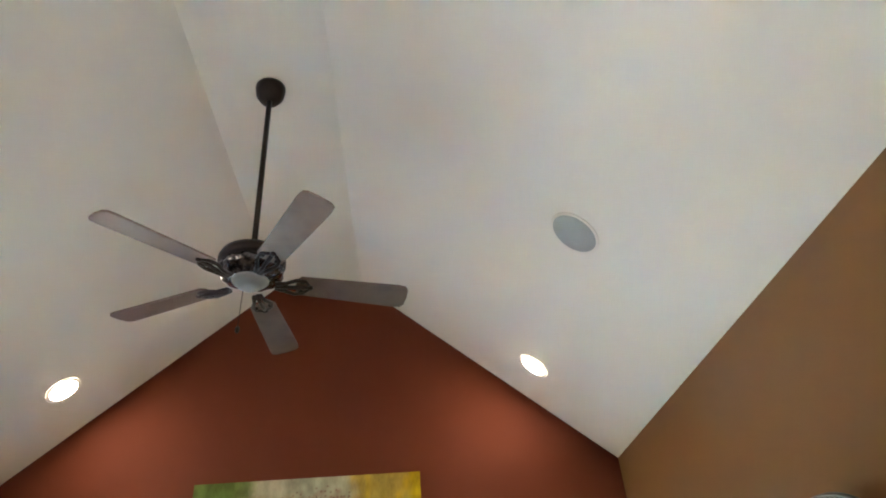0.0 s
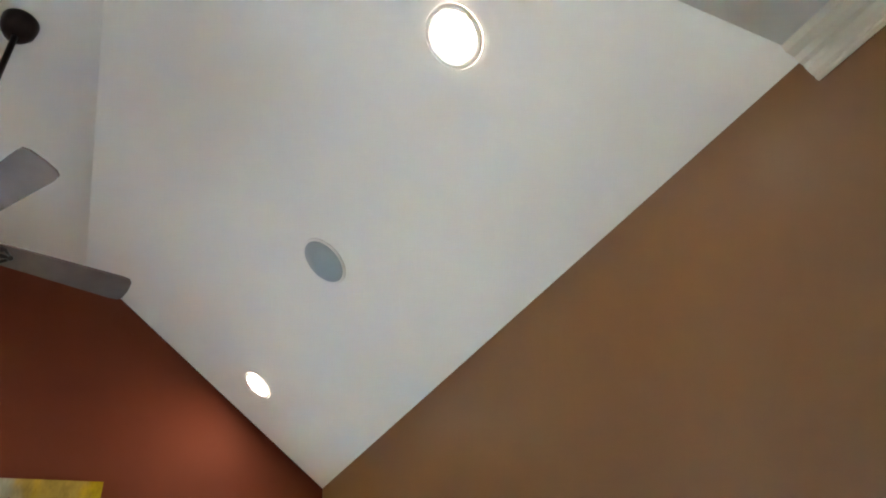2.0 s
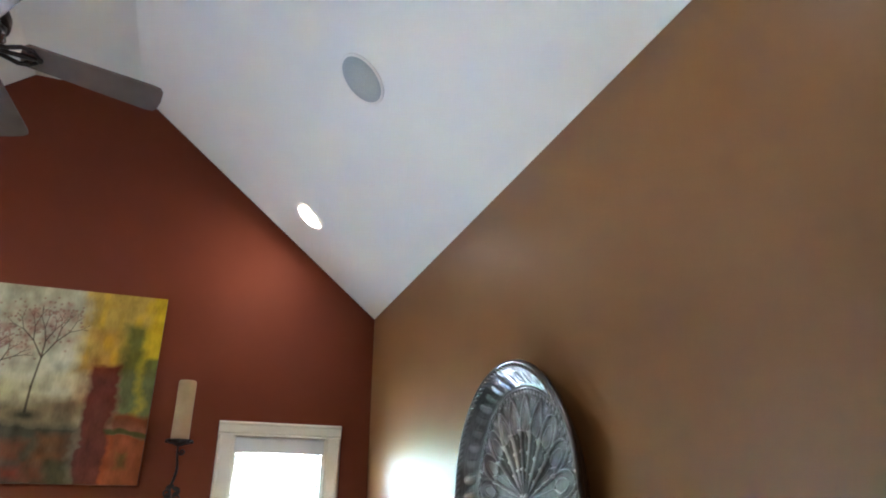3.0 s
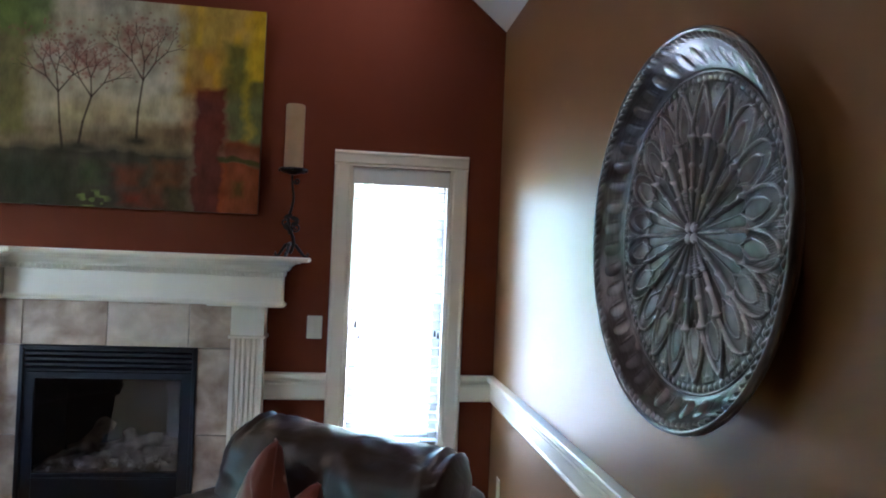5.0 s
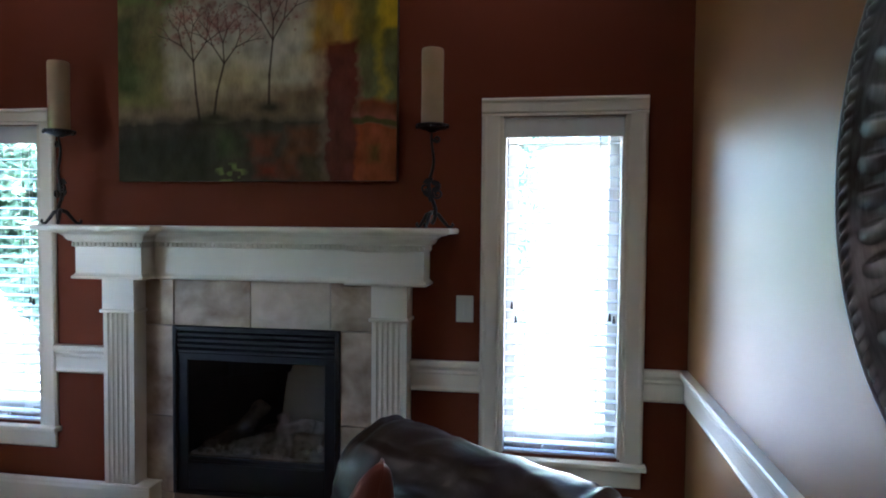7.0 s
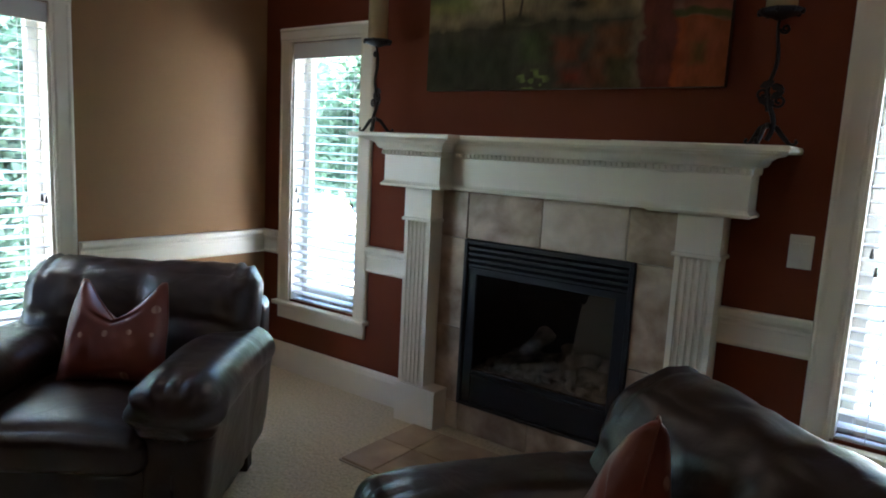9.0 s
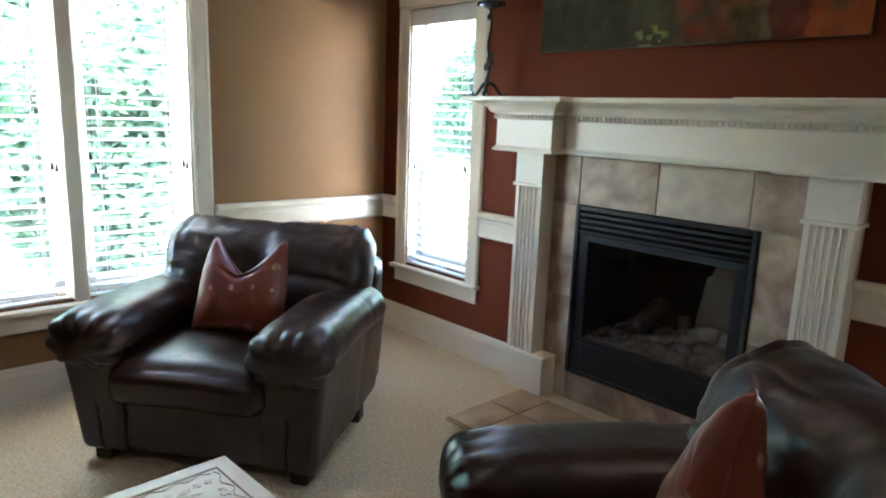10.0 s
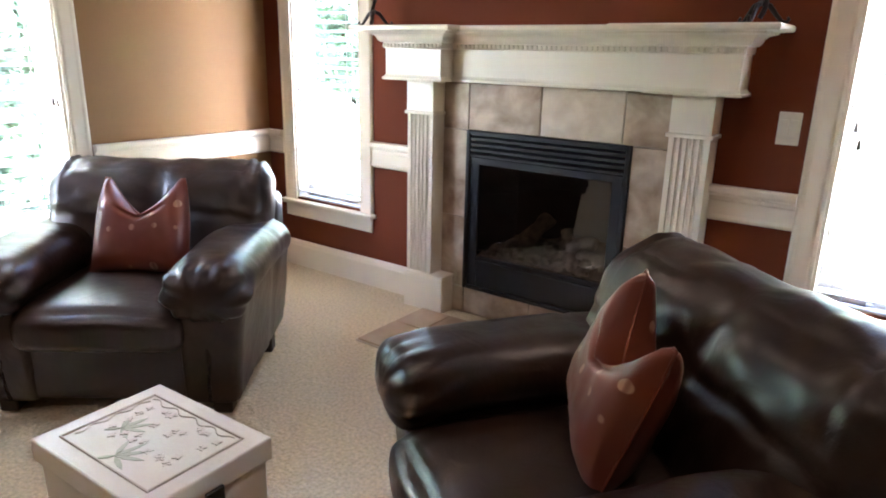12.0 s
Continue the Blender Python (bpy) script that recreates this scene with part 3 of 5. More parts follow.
foliage("tree", (-7.6, -0.6), 4.2, [(0, 0, 2.6, 1.5), (0.3, 1.5, 1.7, 1.3), (0.2, -1.6, 1.9, 1.4), (0, 0.2, 1.0, 1.2), (0.2, 2.6, 2.6, 1.3), (0.5, -2.8, 1.2, 1.2)], 120000, 0.085, 3, "dense leafy green tree outside the double window")
foliage("tree", (-7.2, 4.8), 4.5, [(0, 0, 3.2, 1.3), (1.2, 0.2, 3.6, 1.1), (0.4, 0.4, 2.2, 1.1), (-1.0, 0.4, 3.3, 1.0), (-0.9, -0.2, 2.0, 1.1), (0.3, 0.2, 1.2, 0.9)], 42000, 0.08, 7, "leafy green tree behind the fireplace wall")
foliage("tree", (-1.6, 5.0), 4.5, [(0, 0, 3.2, 1.2), (1.3, -0.4, 3.7, 0.9), (0.2, 0.2, 1.8, 0.8), (2.4, -0.3, 3.9, 1.0), (0, 0, 0.9, 0.7)], 20000, 0.075, 11, "leafy green tree beside the pale house")

# ---------------- tiles ----------------
def tile_mesh(sx, sy, t=0.012):
    bm = bmesh.new()
    box(bm, (0, 0, 0), (sx, sy, t), 0.003)
    return bm


def lay(parent, rects, mats, place):
    for q, (a, b, c, d) in enumerate(rects):
        bm = tile_mesh(c - a - 0.0036, d - b - 0.0036)
        ob = new("tile", finish("tile", bm, mats[q % len(mats)]))
        ob.parent = parent
        ob.matrix_basis = place(a + 0.0018, b + 0.0018)


bm = bmesh.new()
TX0, TX1 = XL + 0.159, XR - 0.159
for a, b in (((TX0, 0), (FB[0], 1.196)), ((FB[1], 0), (TX1, 1.196)), ((FB[0], FB[3]), (FB[1], 1.196)), ((FB[0], 0), (FB[1], FB[2]))):
    box(bm, (a[0], -0.006, a[1] + 0.001), (b[0], -0.001, b[1]))
backing = part("surround", bm, GROUT, fp, "grouted backing of the tile surround")
rects = [(TX0, FB[3], -2.385, 1.196), (-2.385, FB[3], -1.989, 1.196), (-1.989, FB[3], -1.593, 1.196), (-1.593, FB[3], TX1, 1.196)]
rects += [(TX0, 0.524, FB[0], FB[3]), (TX0, FB[2], FB[0], 0.524), (FB[1], 0.524, TX1, FB[3]), (FB[1], FB[2], TX1, 0.524)]
rects += [(TX0, 0.002, -2.385, FB[2]), (-2.385, 0.002, -1.989, FB[2]), (-1.989, 0.002, -1.593, FB[2]), (-1.593, 0.002, TX1, FB[2])]
lay(backing, rects, [STONE, STONE, STONE_LIGHT, STONE, STONE, STONE], lambda a, b: pose(a, -0.005, b, 90))
bm = bmesh.new()
box(bm, (-2.575, -0.64, 0.001), (-1.32, -0.122, 0.008))
hearth = structure("hearth", bm, GROUT, "flush brown stone tile hearth", "hearth")
xa = [-2.57, -2.385, -1.989, -1.593, -1.325]
rects = [(xa[q], ya, xa[q + 1], yb) for q in range(4) for ya, yb in ((-0.635, -0.36), (-0.36, -0.126))]
lay(hearth, rects, [HEARTH], lambda a, b: pose(a, b, 0.004))

# ---------------- ceiling things ----------------
BRONZE = material("dark_bronze", (0.055, 0.045, 0.04), 0.38, metal=0.85, second=(0.03, 0.025, 0.022), scale=14, bump=0.1, bump_scale=200)
BLADE = material("walnut_blade", (0.17, 0.115, 0.09), 0.45, second=(0.11, 0.07, 0.055), scale=9, bump=0.08, bump_scale=90)
CRYSTAL = material("silvered_filigree", (0.16, 0.16, 0.17), 0.25, metal=0.9, second=(0.03, 0.03, 0.035), scale=45, mix=0.15, bump=0.6, bump_scale=70)
FROST = material("frosted_cap", (0.36, 0.355, 0.35), 0.4, scale=10)


def slope_frame(x, y):
    """A pose on the vault, local z pointing into the room along the slope's normal."""
    z = EAVE + SLOPE * min(-x, W + x)
    tilt = math.degrees(math.atan(SLOPE)) * (1 if x > MID else -1)
    return pose(x, y, z, 180, tilt, 0)


def downlight(x, y):
    lamp = thing("recessed_light", slope_frame(x, y), "lit round recessed downlight with white trim ring", "ceiling light", "recessed ceiling lights")
    bm = bmesh.new()
    n = 40
    rings = []
    for r, z in ((0.098, 0.001), (0.098, 0.005), (0.092, 0.008), (0.080, 0.007), (0.076, 0.002)):
        rings.append([bm.verts.new((r * math.cos(2 * math.pi * q / n), r * math.sin(2 * math.pi * q / n), z)) for q in range(n)])
    for a, b in zip(rings, rings[1:]):
        for q in range(n):
            bm.faces.new((a[q], a[(q + 1) % n], b[(q + 1) % n], b[q]))
    part("trim_ring", bm, CEILING, lamp, "", True)
    bm = bmesh.new()
    lathe(bm, [(0.079, 0.001), (0.078, 0.003), (0.05, 0.0055), (0.01, 0.0065)], 32)
    part("lens", bm, LAMP, lamp, "glowing warm white lens", True)


for dx, dy in DOWNLIGHTS:
    downlight(dx, dy)

spk = thing("ceiling_speaker", slope_frame(-0.572, -1.877), "round grey in-ceiling speaker with white rim", "speaker")
bm = bmesh.new()
lathe(bm, [(0.118, 0.001), (0.118, 0.005), (0.114, 0.007), (0.105, 0.0075)], 48)
part("rim", bm, CEILING, spk, "white rim", True)
bm = bmesh.new()
lathe(bm, [(0.106, 0.0076), (0.105, 0.0095), (0.06, 0.0115), (0.01, 0.012)], 48)
part("grille", bm, GRILLE, spk, "fine grey mesh grille", True)

# ceiling fan
FX, FY, FZ = -1.95, -1.94, 3.02
fan = thing("ceiling_fan", pose(FX, FY, FZ), "dark bronze ceiling fan with five walnut blades on a long rod", "ceiling fan")
bm = bmesh.new()
top = FLAT_Z - FZ
lathe(bm, [(0.02, top - 0.095), (0.045, top - 0.088), (0.066, top - 0.055), (0.072, top - 0.015), (0.072, top - 0.001)], 28)
part("canopy", bm, BRONZE, fan, "", True)
bm = bmesh.new()
tube(bm, [(0, 0, 0.10), (0, 0, top - 0.07)], 0.0125, 14)
part("downrod", bm, BRONZE, fan, "", True)
bm = bmesh.new()
lathe(bm, [(0.02, 0.15), (0.03, 0.14), (0.032, 0.115), (0.09, 0.105), (0.125, 0.09), (0.135, 0.07), (0.136, 0.045), (0.128, 0.04), (0.11, 0.038)], 36)
part("motor_housing", bm, BRONZE, fan, "", True)
bm = bmesh.new()
n = 72
prof = [(0.110, 0.038), (0.126, 0.030), (0.130, 0.010), (0.120, -0.010), (0.098, -0.022), (0.075, -0.03)]
rings = [[bm.verts.new(((r + 0.004 * math.sin(q * math.pi / 3 + i)) * math.cos(2 * math.pi * q / n), (r + 0.004 * math.sin(q * math.pi / 3 + i)) * math.sin(2 * math.pi * q / n), z)) for q in range(n)] for i, (r, z) in enumerate(prof)]
for a, b in zip(rings, rings[1:]):
    for q in range(n):
        bm.faces.new((a[q], a[(q + 1) % n], b[(q + 1) % n], b[q]))
part("filigree_band", bm, CRYSTAL, fan, "ornate silvered filigree band", True)
bm = bmesh.new()
lathe(bm, [(0.074, -0.03), (0.066, -0.04), (0.052, -0.044), (0.046, -0.058), (0.026, -0.066), (0.008, -0.068)], 28)
part("bottom_cap", bm, FROST, fan, "pale switch housing cap", True)
bm = bmesh.new()
tube(bm, [(-0.03, 0.02, -0.06), (-0.035, 0.02, -0.22)], 0.0015, 5)
chain = part("pull_chain", bm, BRONZE, fan)
bm = bmesh.new()
lathe(bm, [(0.003, 0.03), (0.009, 0.022), (0.009, 0.008), (0.004, 0)], 10, (-0.035, 0.02, -0.25))
part("pull_knob", bm, BRONZE, chain)
bm = bmesh.new()
outline = [(0.20, -0.052), (0.60, -0.066), (0.63, -0.062), (0.642, -0.045), (0.646, 0.0), (0.642, 0.045), (0.63, 0.062), (0.60, 0.066), (0.20, 0.052), (0.185, 0.035), (0.18, 0.0), (0.185, -0.035)]
lo = [bm.verts.new((x, y, -0.004 + 0.003)) for x, y in outline]
hi = [bm.verts.new((x, y, 0.007)) for x, y in outline]
bm.faces.new(lo[::-1]); bm.faces.new(hi)
for q in range(len(outline)):
    bm.faces.new((lo[q], lo[(q + 1) % len(outline)], hi[(q + 1) % len(outline)], hi[q]))
blade_mesh = finish("blade", bm, BLADE)
bm = bmesh.new()
for s in (-1, 1):
    tube(bm, [(0.10, 0.012 * s, -0.012), (0.14, 0.022 * s, -0.014), (0.18, 0.04 * s, -0.008), (0.215, 0.036 * s, -0.004), (0.235, 0.012 * s, -0.003)], [0.010, 0.008, 0.008, 0.007, 0.006], 8)
tube(bm, [(0.10, 0, -0.012), (0.15, 0, -0.013), (0.2, 0, -0.006), (0.245, 0, -0.002)], [0.012, 0.008, 0.009, 0.006], 8)
for x, y in ((0.205, 0.032), (0.205, -0.032), (0.24, 0.0)):
    lathe(bm, [(0.009, -0.010), (0.012, -0.006), (0.012, 0.0)], 10, (x, y, 0))
iron_mesh = finish("blade_iron", bm, BRONZE, True)
for q in range(5):
    ob = new("blade", blade_mesh)
    ob.parent = fan
    ob.matrix_basis = pose(0, 0, -0.03, 0, 0, 14.5 + 72 * q) @ pose(0, 0, 0, -12, 1.5, 0)
    ir = new("blade_iron", iron_mesh)
    ir.parent = ob

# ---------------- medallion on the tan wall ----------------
PEWTER = material("relief_shaded_pewter", (0.5, 0.5, 0.52), 0.31, metal=0.95, scale=7)
# vertex colour paints shade into the hollows and highlights onto the ridges
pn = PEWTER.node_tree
relief_shade = pn.nodes.new("ShaderNodeVertexColor")
relief_shade.layer_name = "relief_shade"
shade_ramp = pn.nodes.new("ShaderNodeValToRGB")
shade_ramp.color_ramp.elements[0].color, shade_ramp.color_ramp.elements[1].color = (0.075, 0.068, 0.07, 1), (0.36, 0.345, 0.35, 1)
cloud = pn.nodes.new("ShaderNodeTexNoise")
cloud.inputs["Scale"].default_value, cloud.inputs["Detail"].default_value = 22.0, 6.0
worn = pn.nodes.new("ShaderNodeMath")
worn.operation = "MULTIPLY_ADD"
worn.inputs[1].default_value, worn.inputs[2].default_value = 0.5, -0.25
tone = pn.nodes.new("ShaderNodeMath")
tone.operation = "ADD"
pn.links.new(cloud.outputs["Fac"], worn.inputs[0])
pn.links.new(relief_shade.outputs["Color"], tone.inputs[0])
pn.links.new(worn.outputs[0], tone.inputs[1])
pn.links.new(tone.outputs[0], shade_ramp.inputs["Fac"])
pn.links.new(shade_ramp.outputs["Color"], pn.nodes["Principled BSDF"].inputs["Base Color"])
R = 0.44
PETALS = 20


def ridge(d, w):
    return np.cos(np.clip(np.abs(d) / w, 0, 1) * np.pi / 2) ** 1.5


def bump(d2):
    return np.clip(1 - d2, 0, 1)


def dish(r):
    """The smooth charger under the relief: a shallow well and a rim that flares out of the wall."""
    t_ = np.clip((r - 0.352) / 0.07, 0, 1)
    return 0.024 + 0.008 * (r / 0.35) ** 2 + 0.054 * t_ * t_ * (1.9 - 0.9 * t_)


def medallion_relief(r, th):
    """Ribs with knots and stars, panelled petals with double arches, hatched fans, a four-lobed boss, beads, scroll bosses and a rope edge."""
    h = np.zeros_like(r)
    p = (th * PETALS / (2 * np.pi)) % 1.0
    arc = 2 * np.pi * r / PETALS
    rib = ((p + 0.5) % 1.0 - 0.5) * arc
    q = (p - 0.5) * arc
    half = np.maximum(arc / 2, 1e-4)
    petal_no = np.floor(th * PETALS / (2 * np.pi)).astype(int) % PETALS
    # a fine vein along each panel
    h += 0.002 * ridge(q, 0.0024) * ((r > 0.06) & (r < 0.20))
    # ribs: a rounded bar
    stem = (r > 0.024) & (r < 0.222)
    h += 0.0085 * ridge(rib, np.minimum(0.0050 + 0.012 * np.clip(r - 0.03, 0, 0.2), 0.42 * half)) * stem * np.clip(r / 0.08, 0.3, 1)
    # outer arches
    pointed = np.where((petal_no % 10 < 7) & (petal_no % 10 > 2), 1.35, 0.62)
    run = np.clip((r - 0.232) / 0.098, 0, 1)
    w = np.pi * 0.246 / PETALS * np.clip(1 - run ** (2.0 / pointed), 0, 1) ** (0.55 * np.clip(pointed, 0.85, 1.5))
    lobe = (r > 0.214) & (r < 0.336)
    h += 0.0085 * ridge(np.abs(q) - w, 0.0052) * lobe
    inside = (np.abs(q) < w) & lobe
    h += np.where(inside, 0.0032 * bump((q / np.maximum(w, 1e-4)) ** 2), 0)
    # inner arches, forked at the foot
    w2 = np.where(r < 0.238, 0.021 * np.clip((r - 0.196) / 0.042, 0, 1), 0.021 * np.sqrt(np.clip(1 - ((r - 0.238) / 0.058) ** 2, 0, 1)))
    h += 0.0042 * ridge(np.abs(q) - w2, 0.0036) * ((r > 0.196) & (r < 0.299))
    # hatching in the lobes
    h += 0.0010 * np.sin((q + 0.4 * r) * 1100) * (inside & (np.abs(q) > w2) & (r > 0.245))
    # ribbed leaves in the gaps between the lobes
    wl = 0.022 * np.clip((r - 0.262) / 0.05, 0, 1) * (r < 0.334)
    gap = ~inside & (np.abs(rib) < wl)
    h += np.where(gap, 0.0025 + 0.0012 * np.sin(rib * 1000), 0)
    # knots along the ribs and stars at their ends
    for rk, rad in ((0.098, 0.0062), (0.152, 0.0078)):
        h += 0.0055 * bump((rib ** 2 + (r - rk) ** 2) / rad ** 2)
    h += 0.009 * bump((np.sqrt(np.abs(rib)) + np.sqrt(np.abs(r - 0.217))) ** 2 / 0.024)
    h += 0.006 * bump((np.sqrt(np.abs(rib)) + np.sqrt(np.abs(r - 0.322))) ** 2 / 0.018)
    # hatched fans by the boss
    deg = np.degrees(th) % 180
    h += 0.0028 * np.sin(r * 2 * np.pi / 0.0068) * ((deg > 46) & (deg < 88) & (r > 0.052) & (r < 0.108))
    # boss of four lobes
    lobes = np.minimum.reduce([(r * np.cos(th) - 0.017 * np.cos(a)) ** 2 + (r * np.sin(th) - 0.017 * np.sin(a)) ** 2 for a in np.pi / 4 + np.arange(4) * np.pi / 2])
    h += 0.010 * np.sqrt(bump(lobes / 0.013 ** 2))
    # bead ring
    h += 0.005 * ridge(r - 0.345, 0.0085) * (0.5 + 0.5 * np.cos(th * 96))
    h += 0.004 * ridge(r - 0.357, 0.003)
    # scroll bosses on the flare
    c = th * 42 / (2 * np.pi)
    a = ((c % 1.0) - 0.5) * 2 * np.pi * r / 42 + 0.35 * (r - 0.385)
    h += 0.0065 * bump((a / 0.023) ** 2 + ((r - 0.386) / 0.019) ** 2) * (0.72 + 0.28 * np.sin(np.floor(c) * 2.4))
    h -= 0.003 * bump(((a - 0.012) / 0.006) ** 2 + ((r - 0.386) / 0.016) ** 2)
    # rope edge between two plain lips
    h += 0.0062 * ridge(r - 0.4225, 0.0095) * (0.45 + 0.55 * np.cos(th * 110 + r * 420))
    h += 0.005 * ridge(r - 0.4345, 0.005)
    return h


med = thing("wall_medallion", pose(0, -2.135, 1.554), "large round embossed dark pewter floral wall plaque", "wall decor")


def plate_part(name, r0, r1, nr, closing, label):
    nt_ = 1200
    rr = np.concatenate([np.linspace(r0, r1, nr), [c[0] for c in closing]])
    tt = np.linspace(0, 2 * np.pi, nt_, endpoint=False)
    RR, TT = np.meshgrid(rr, tt, indexing="ij")
    relief = medallion_relief(RR, TT)
    HH = dish(RR) + relief 
    for row, (_, hh) in enumerate(closing):
        HH[nr + row, :] = hh
    co = np.stack([-HH, RR * np.cos(TT), RR * np.sin(TT)], -1).reshape(-1, 3)
    i, j = np.meshgrid(np.arange(len(rr) - 1), np.arange(nt_), indexing="ij")
    quads = np.stack([i * nt_ + j, (i + 1) * nt_ + j, (i + 1) * nt_ + (j + 1) % nt_, i * nt_ + (j + 1) % nt_], -1).reshape(-1, 4)
    me = bpy.data.meshes.new(name)
    me.from_pydata(co.tolist(), [], quads.tolist())
    # shade on the ground and highlights on the raised work, put into the colour
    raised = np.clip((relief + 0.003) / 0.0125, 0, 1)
    att_ = me.color_attributes.new("relief_shade", "FLOAT_COLOR", "POINT")
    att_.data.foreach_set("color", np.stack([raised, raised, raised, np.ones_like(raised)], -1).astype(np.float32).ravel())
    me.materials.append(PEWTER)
    me.polygons.foreach_set("use_smooth", np.ones(len(me.polygons), dtype=bool))
    ob = new(name, me)
    ob.parent = med
    ob["label"] = label


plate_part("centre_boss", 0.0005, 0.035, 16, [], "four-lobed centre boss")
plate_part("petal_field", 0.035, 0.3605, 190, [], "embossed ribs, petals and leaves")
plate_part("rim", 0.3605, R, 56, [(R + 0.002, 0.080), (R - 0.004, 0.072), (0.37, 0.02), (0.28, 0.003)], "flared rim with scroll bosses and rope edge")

# ---------------- painting ----------------
PX0, PX1, PZ0, PZ1 = -2.655, -1.277, 1.663, 2.711
art = thing("painting", pose(PX0, 0, PZ0), "unframed canvas painting of three pink trees over dark colour blocks", "painting")
nu, nv = 420, 330
U, V = np.meshgrid(np.linspace(0, 1, nu), np.linspace(0, 1, nv), indexing="xy")


def lattice_noise(freq, seed, stretch=(1, 1)):
    """Smooth value noise over the canvas."""
    g = np.random.RandomState(seed).rand(freq * 3 + 3, freq * 3 + 3)
    x, y = U * freq * stretch[0], V * freq * stretch[1]
    x0, y0 = np.floor(x).astype(int), np.floor(y).astype(int)
    fx, fy = x - x0, y - y0
    fx, fy = fx * fx * (3 - 2 * fx), fy * fy * (3 - 2 * fy)
    return (g[y0, x0] * (1 - fx) + g[y0, x0 + 1] * fx) * (1 - fy) + (g[y0 + 1, x0] * (1 - fx) + g[y0 + 1, x0 + 1] * fx) * fy


wob = (lattice_noise(10, 1) - 0.5) * 0.035 + (lattice_noise(50, 2) - 0.5) * 0.014
brush = lattice_noise(40, 3, (1.6, 0.7)) * 0.5 + lattice_noise(110, 4, (1.6, 0.5)) * 0.5
PAINT = np.zeros((nv, nu, 3)) + (0.36, 0.31, 0.22)


def dab(mask, color, amount=1.0):
    m = np.clip(mask, 0, 1)[..., None] * amount
    PAINT[:] = PAINT * (1 - m) + np.array(color) * m


def block(u0, v0, u1, v1, soft=0.02):
    u, v = U + wob, V + wob[::-1]
    e = np.minimum(np.minimum(u - u0, u1 - u), np.minimum(v - v0, v1 - v))
    return np.clip(e / soft + 0.5, 0, 1)


dab(block(-1, 0.3, 0.72, 2, 0.05) * lattice_noise(7, 5), (0.50, 0.46, 0.38), 0.9)
dab(block(0.2, 0.50, 0.74, 0.78, 0.12), (0.48, 0.44, 0.36), 0.55)
dab(block(0.2, 0.38, 0.74, 0.54, 0.10) * lattice_noise(9, 6), (0.46, 0.35, 0.16), 0.8)
dab(block(-1, 0.26, 0.76, 0.40, 0.09), (0.15, 0.095, 0.05), 0.75)
dab(block(0.28, 0.80, 0.70, 2, 0.08), (0.40, 0.38, 0.30), 0.6)
dab(block(-1, 0.34, 0.19, 2, 0.06), (0.17, 0.15, 0.06), 0.9)
dab(block(-1, 0.80, 0.26, 2, 0.06), (0.12, 0.16, 0.05), 0.85)
dab(block(-1, 0.40, 0.07, 0.75, 0.05), (0.06, 0.08, 0.03), 0.8)
dab(block(0.70, 0.56, 2, 2, 0.06), (0.36, 0.24, 0.06), 0.85)
dab(block(0.70, 0.60, 2, 2, 0.06) * np.clip(lattice_noise(16, 8, (1.8, 0.6)) * 3 - 1.5, 0, 1), (0.50, 0.32, 0.06), 0.7)
dab(block(0.74, 0.40, 0.87, 0.78, 0.07) * lattice_noise(10, 9), (0.32, 0.09, 0.04), 1.0)
dab(block(0.86, 0.30, 2, 0.82, 0.05), (0.085, 0.095, 0.032), 0.85)
dab(block(0.93, 0.34, 0.96, 0.98, 0.03) * lattice_noise(20, 10, (1, 0.4)), (0.44, 0.32, 0.06), 0.9)
dab(block(0.955, 0.66, 2, 2, 0.03), (0.48, 0.33, 0.05), 0.8)
dab(block(0.76, -1, 0.868, 0.60, 0.025), (0.095, 0.016, 0.014), 0.93)
dab(block(-1, -1, 0.76, 0.28, 0.05), (0.045, 0.036, 0.026), 0.93)
dab(block(-1, -1, 0.36, 0.20, 0.08), (0.036, 0.034, 0.022), 0.85)
dab(block(0.868, 0.24, 2, 0.35, 0.03), (0.19, 0.045, 0.026), 0.85)
dab(block(0.855, -1, 2, 0.245, 0.012), (0.235, 0.062, 0.03), 0.93)
dab(block(0.855, 0.245, 2, 0.27, 0.01), (0.05, 0.06, 0.02), 0.85)
dab(block(0.90, 0.08, 0.94, 0.15, 0.03), (0.10, 0.095, 0.03), 0.6)
for u0, v0, u1, v1, c in ((0.50, 0.01, 0.59, 0.08, (0.20, 0.036, 0.026)), (0.60, 0.01, 0.67, 0.09, (0.15, 0.04, 0.022)), (0.48, 0.11, 0.58, 0.20, (0.16, 0.05, 0.03)), (0.62, 0.10, 0.74, 0.23, (0.17, 0.06, 0.03)),
                          (0.39, 0.13, 0.45, 0.22, (0.075, 0.09, 0.04)), (0.68, 0.01, 0.75, 0.10, (0.07, 0.05, 0.022)), (0.58, 0.34, 0.75, 0.41, (0.13, 0.085, 0.05))):
    dab(block(u0, v0, u1, v1, 0.05) * (0.5 + 0.5 * lattice_noise(18, int(u0 * 1000))), c, 0.85)
dab(block(0.364, 0.0, 0.458, 0.085, 0.02) * np.clip(lattice_noise(60, 21) * 5 - 2.4, 0, 1), (0.20, 0.23, 0.10), 0.85)


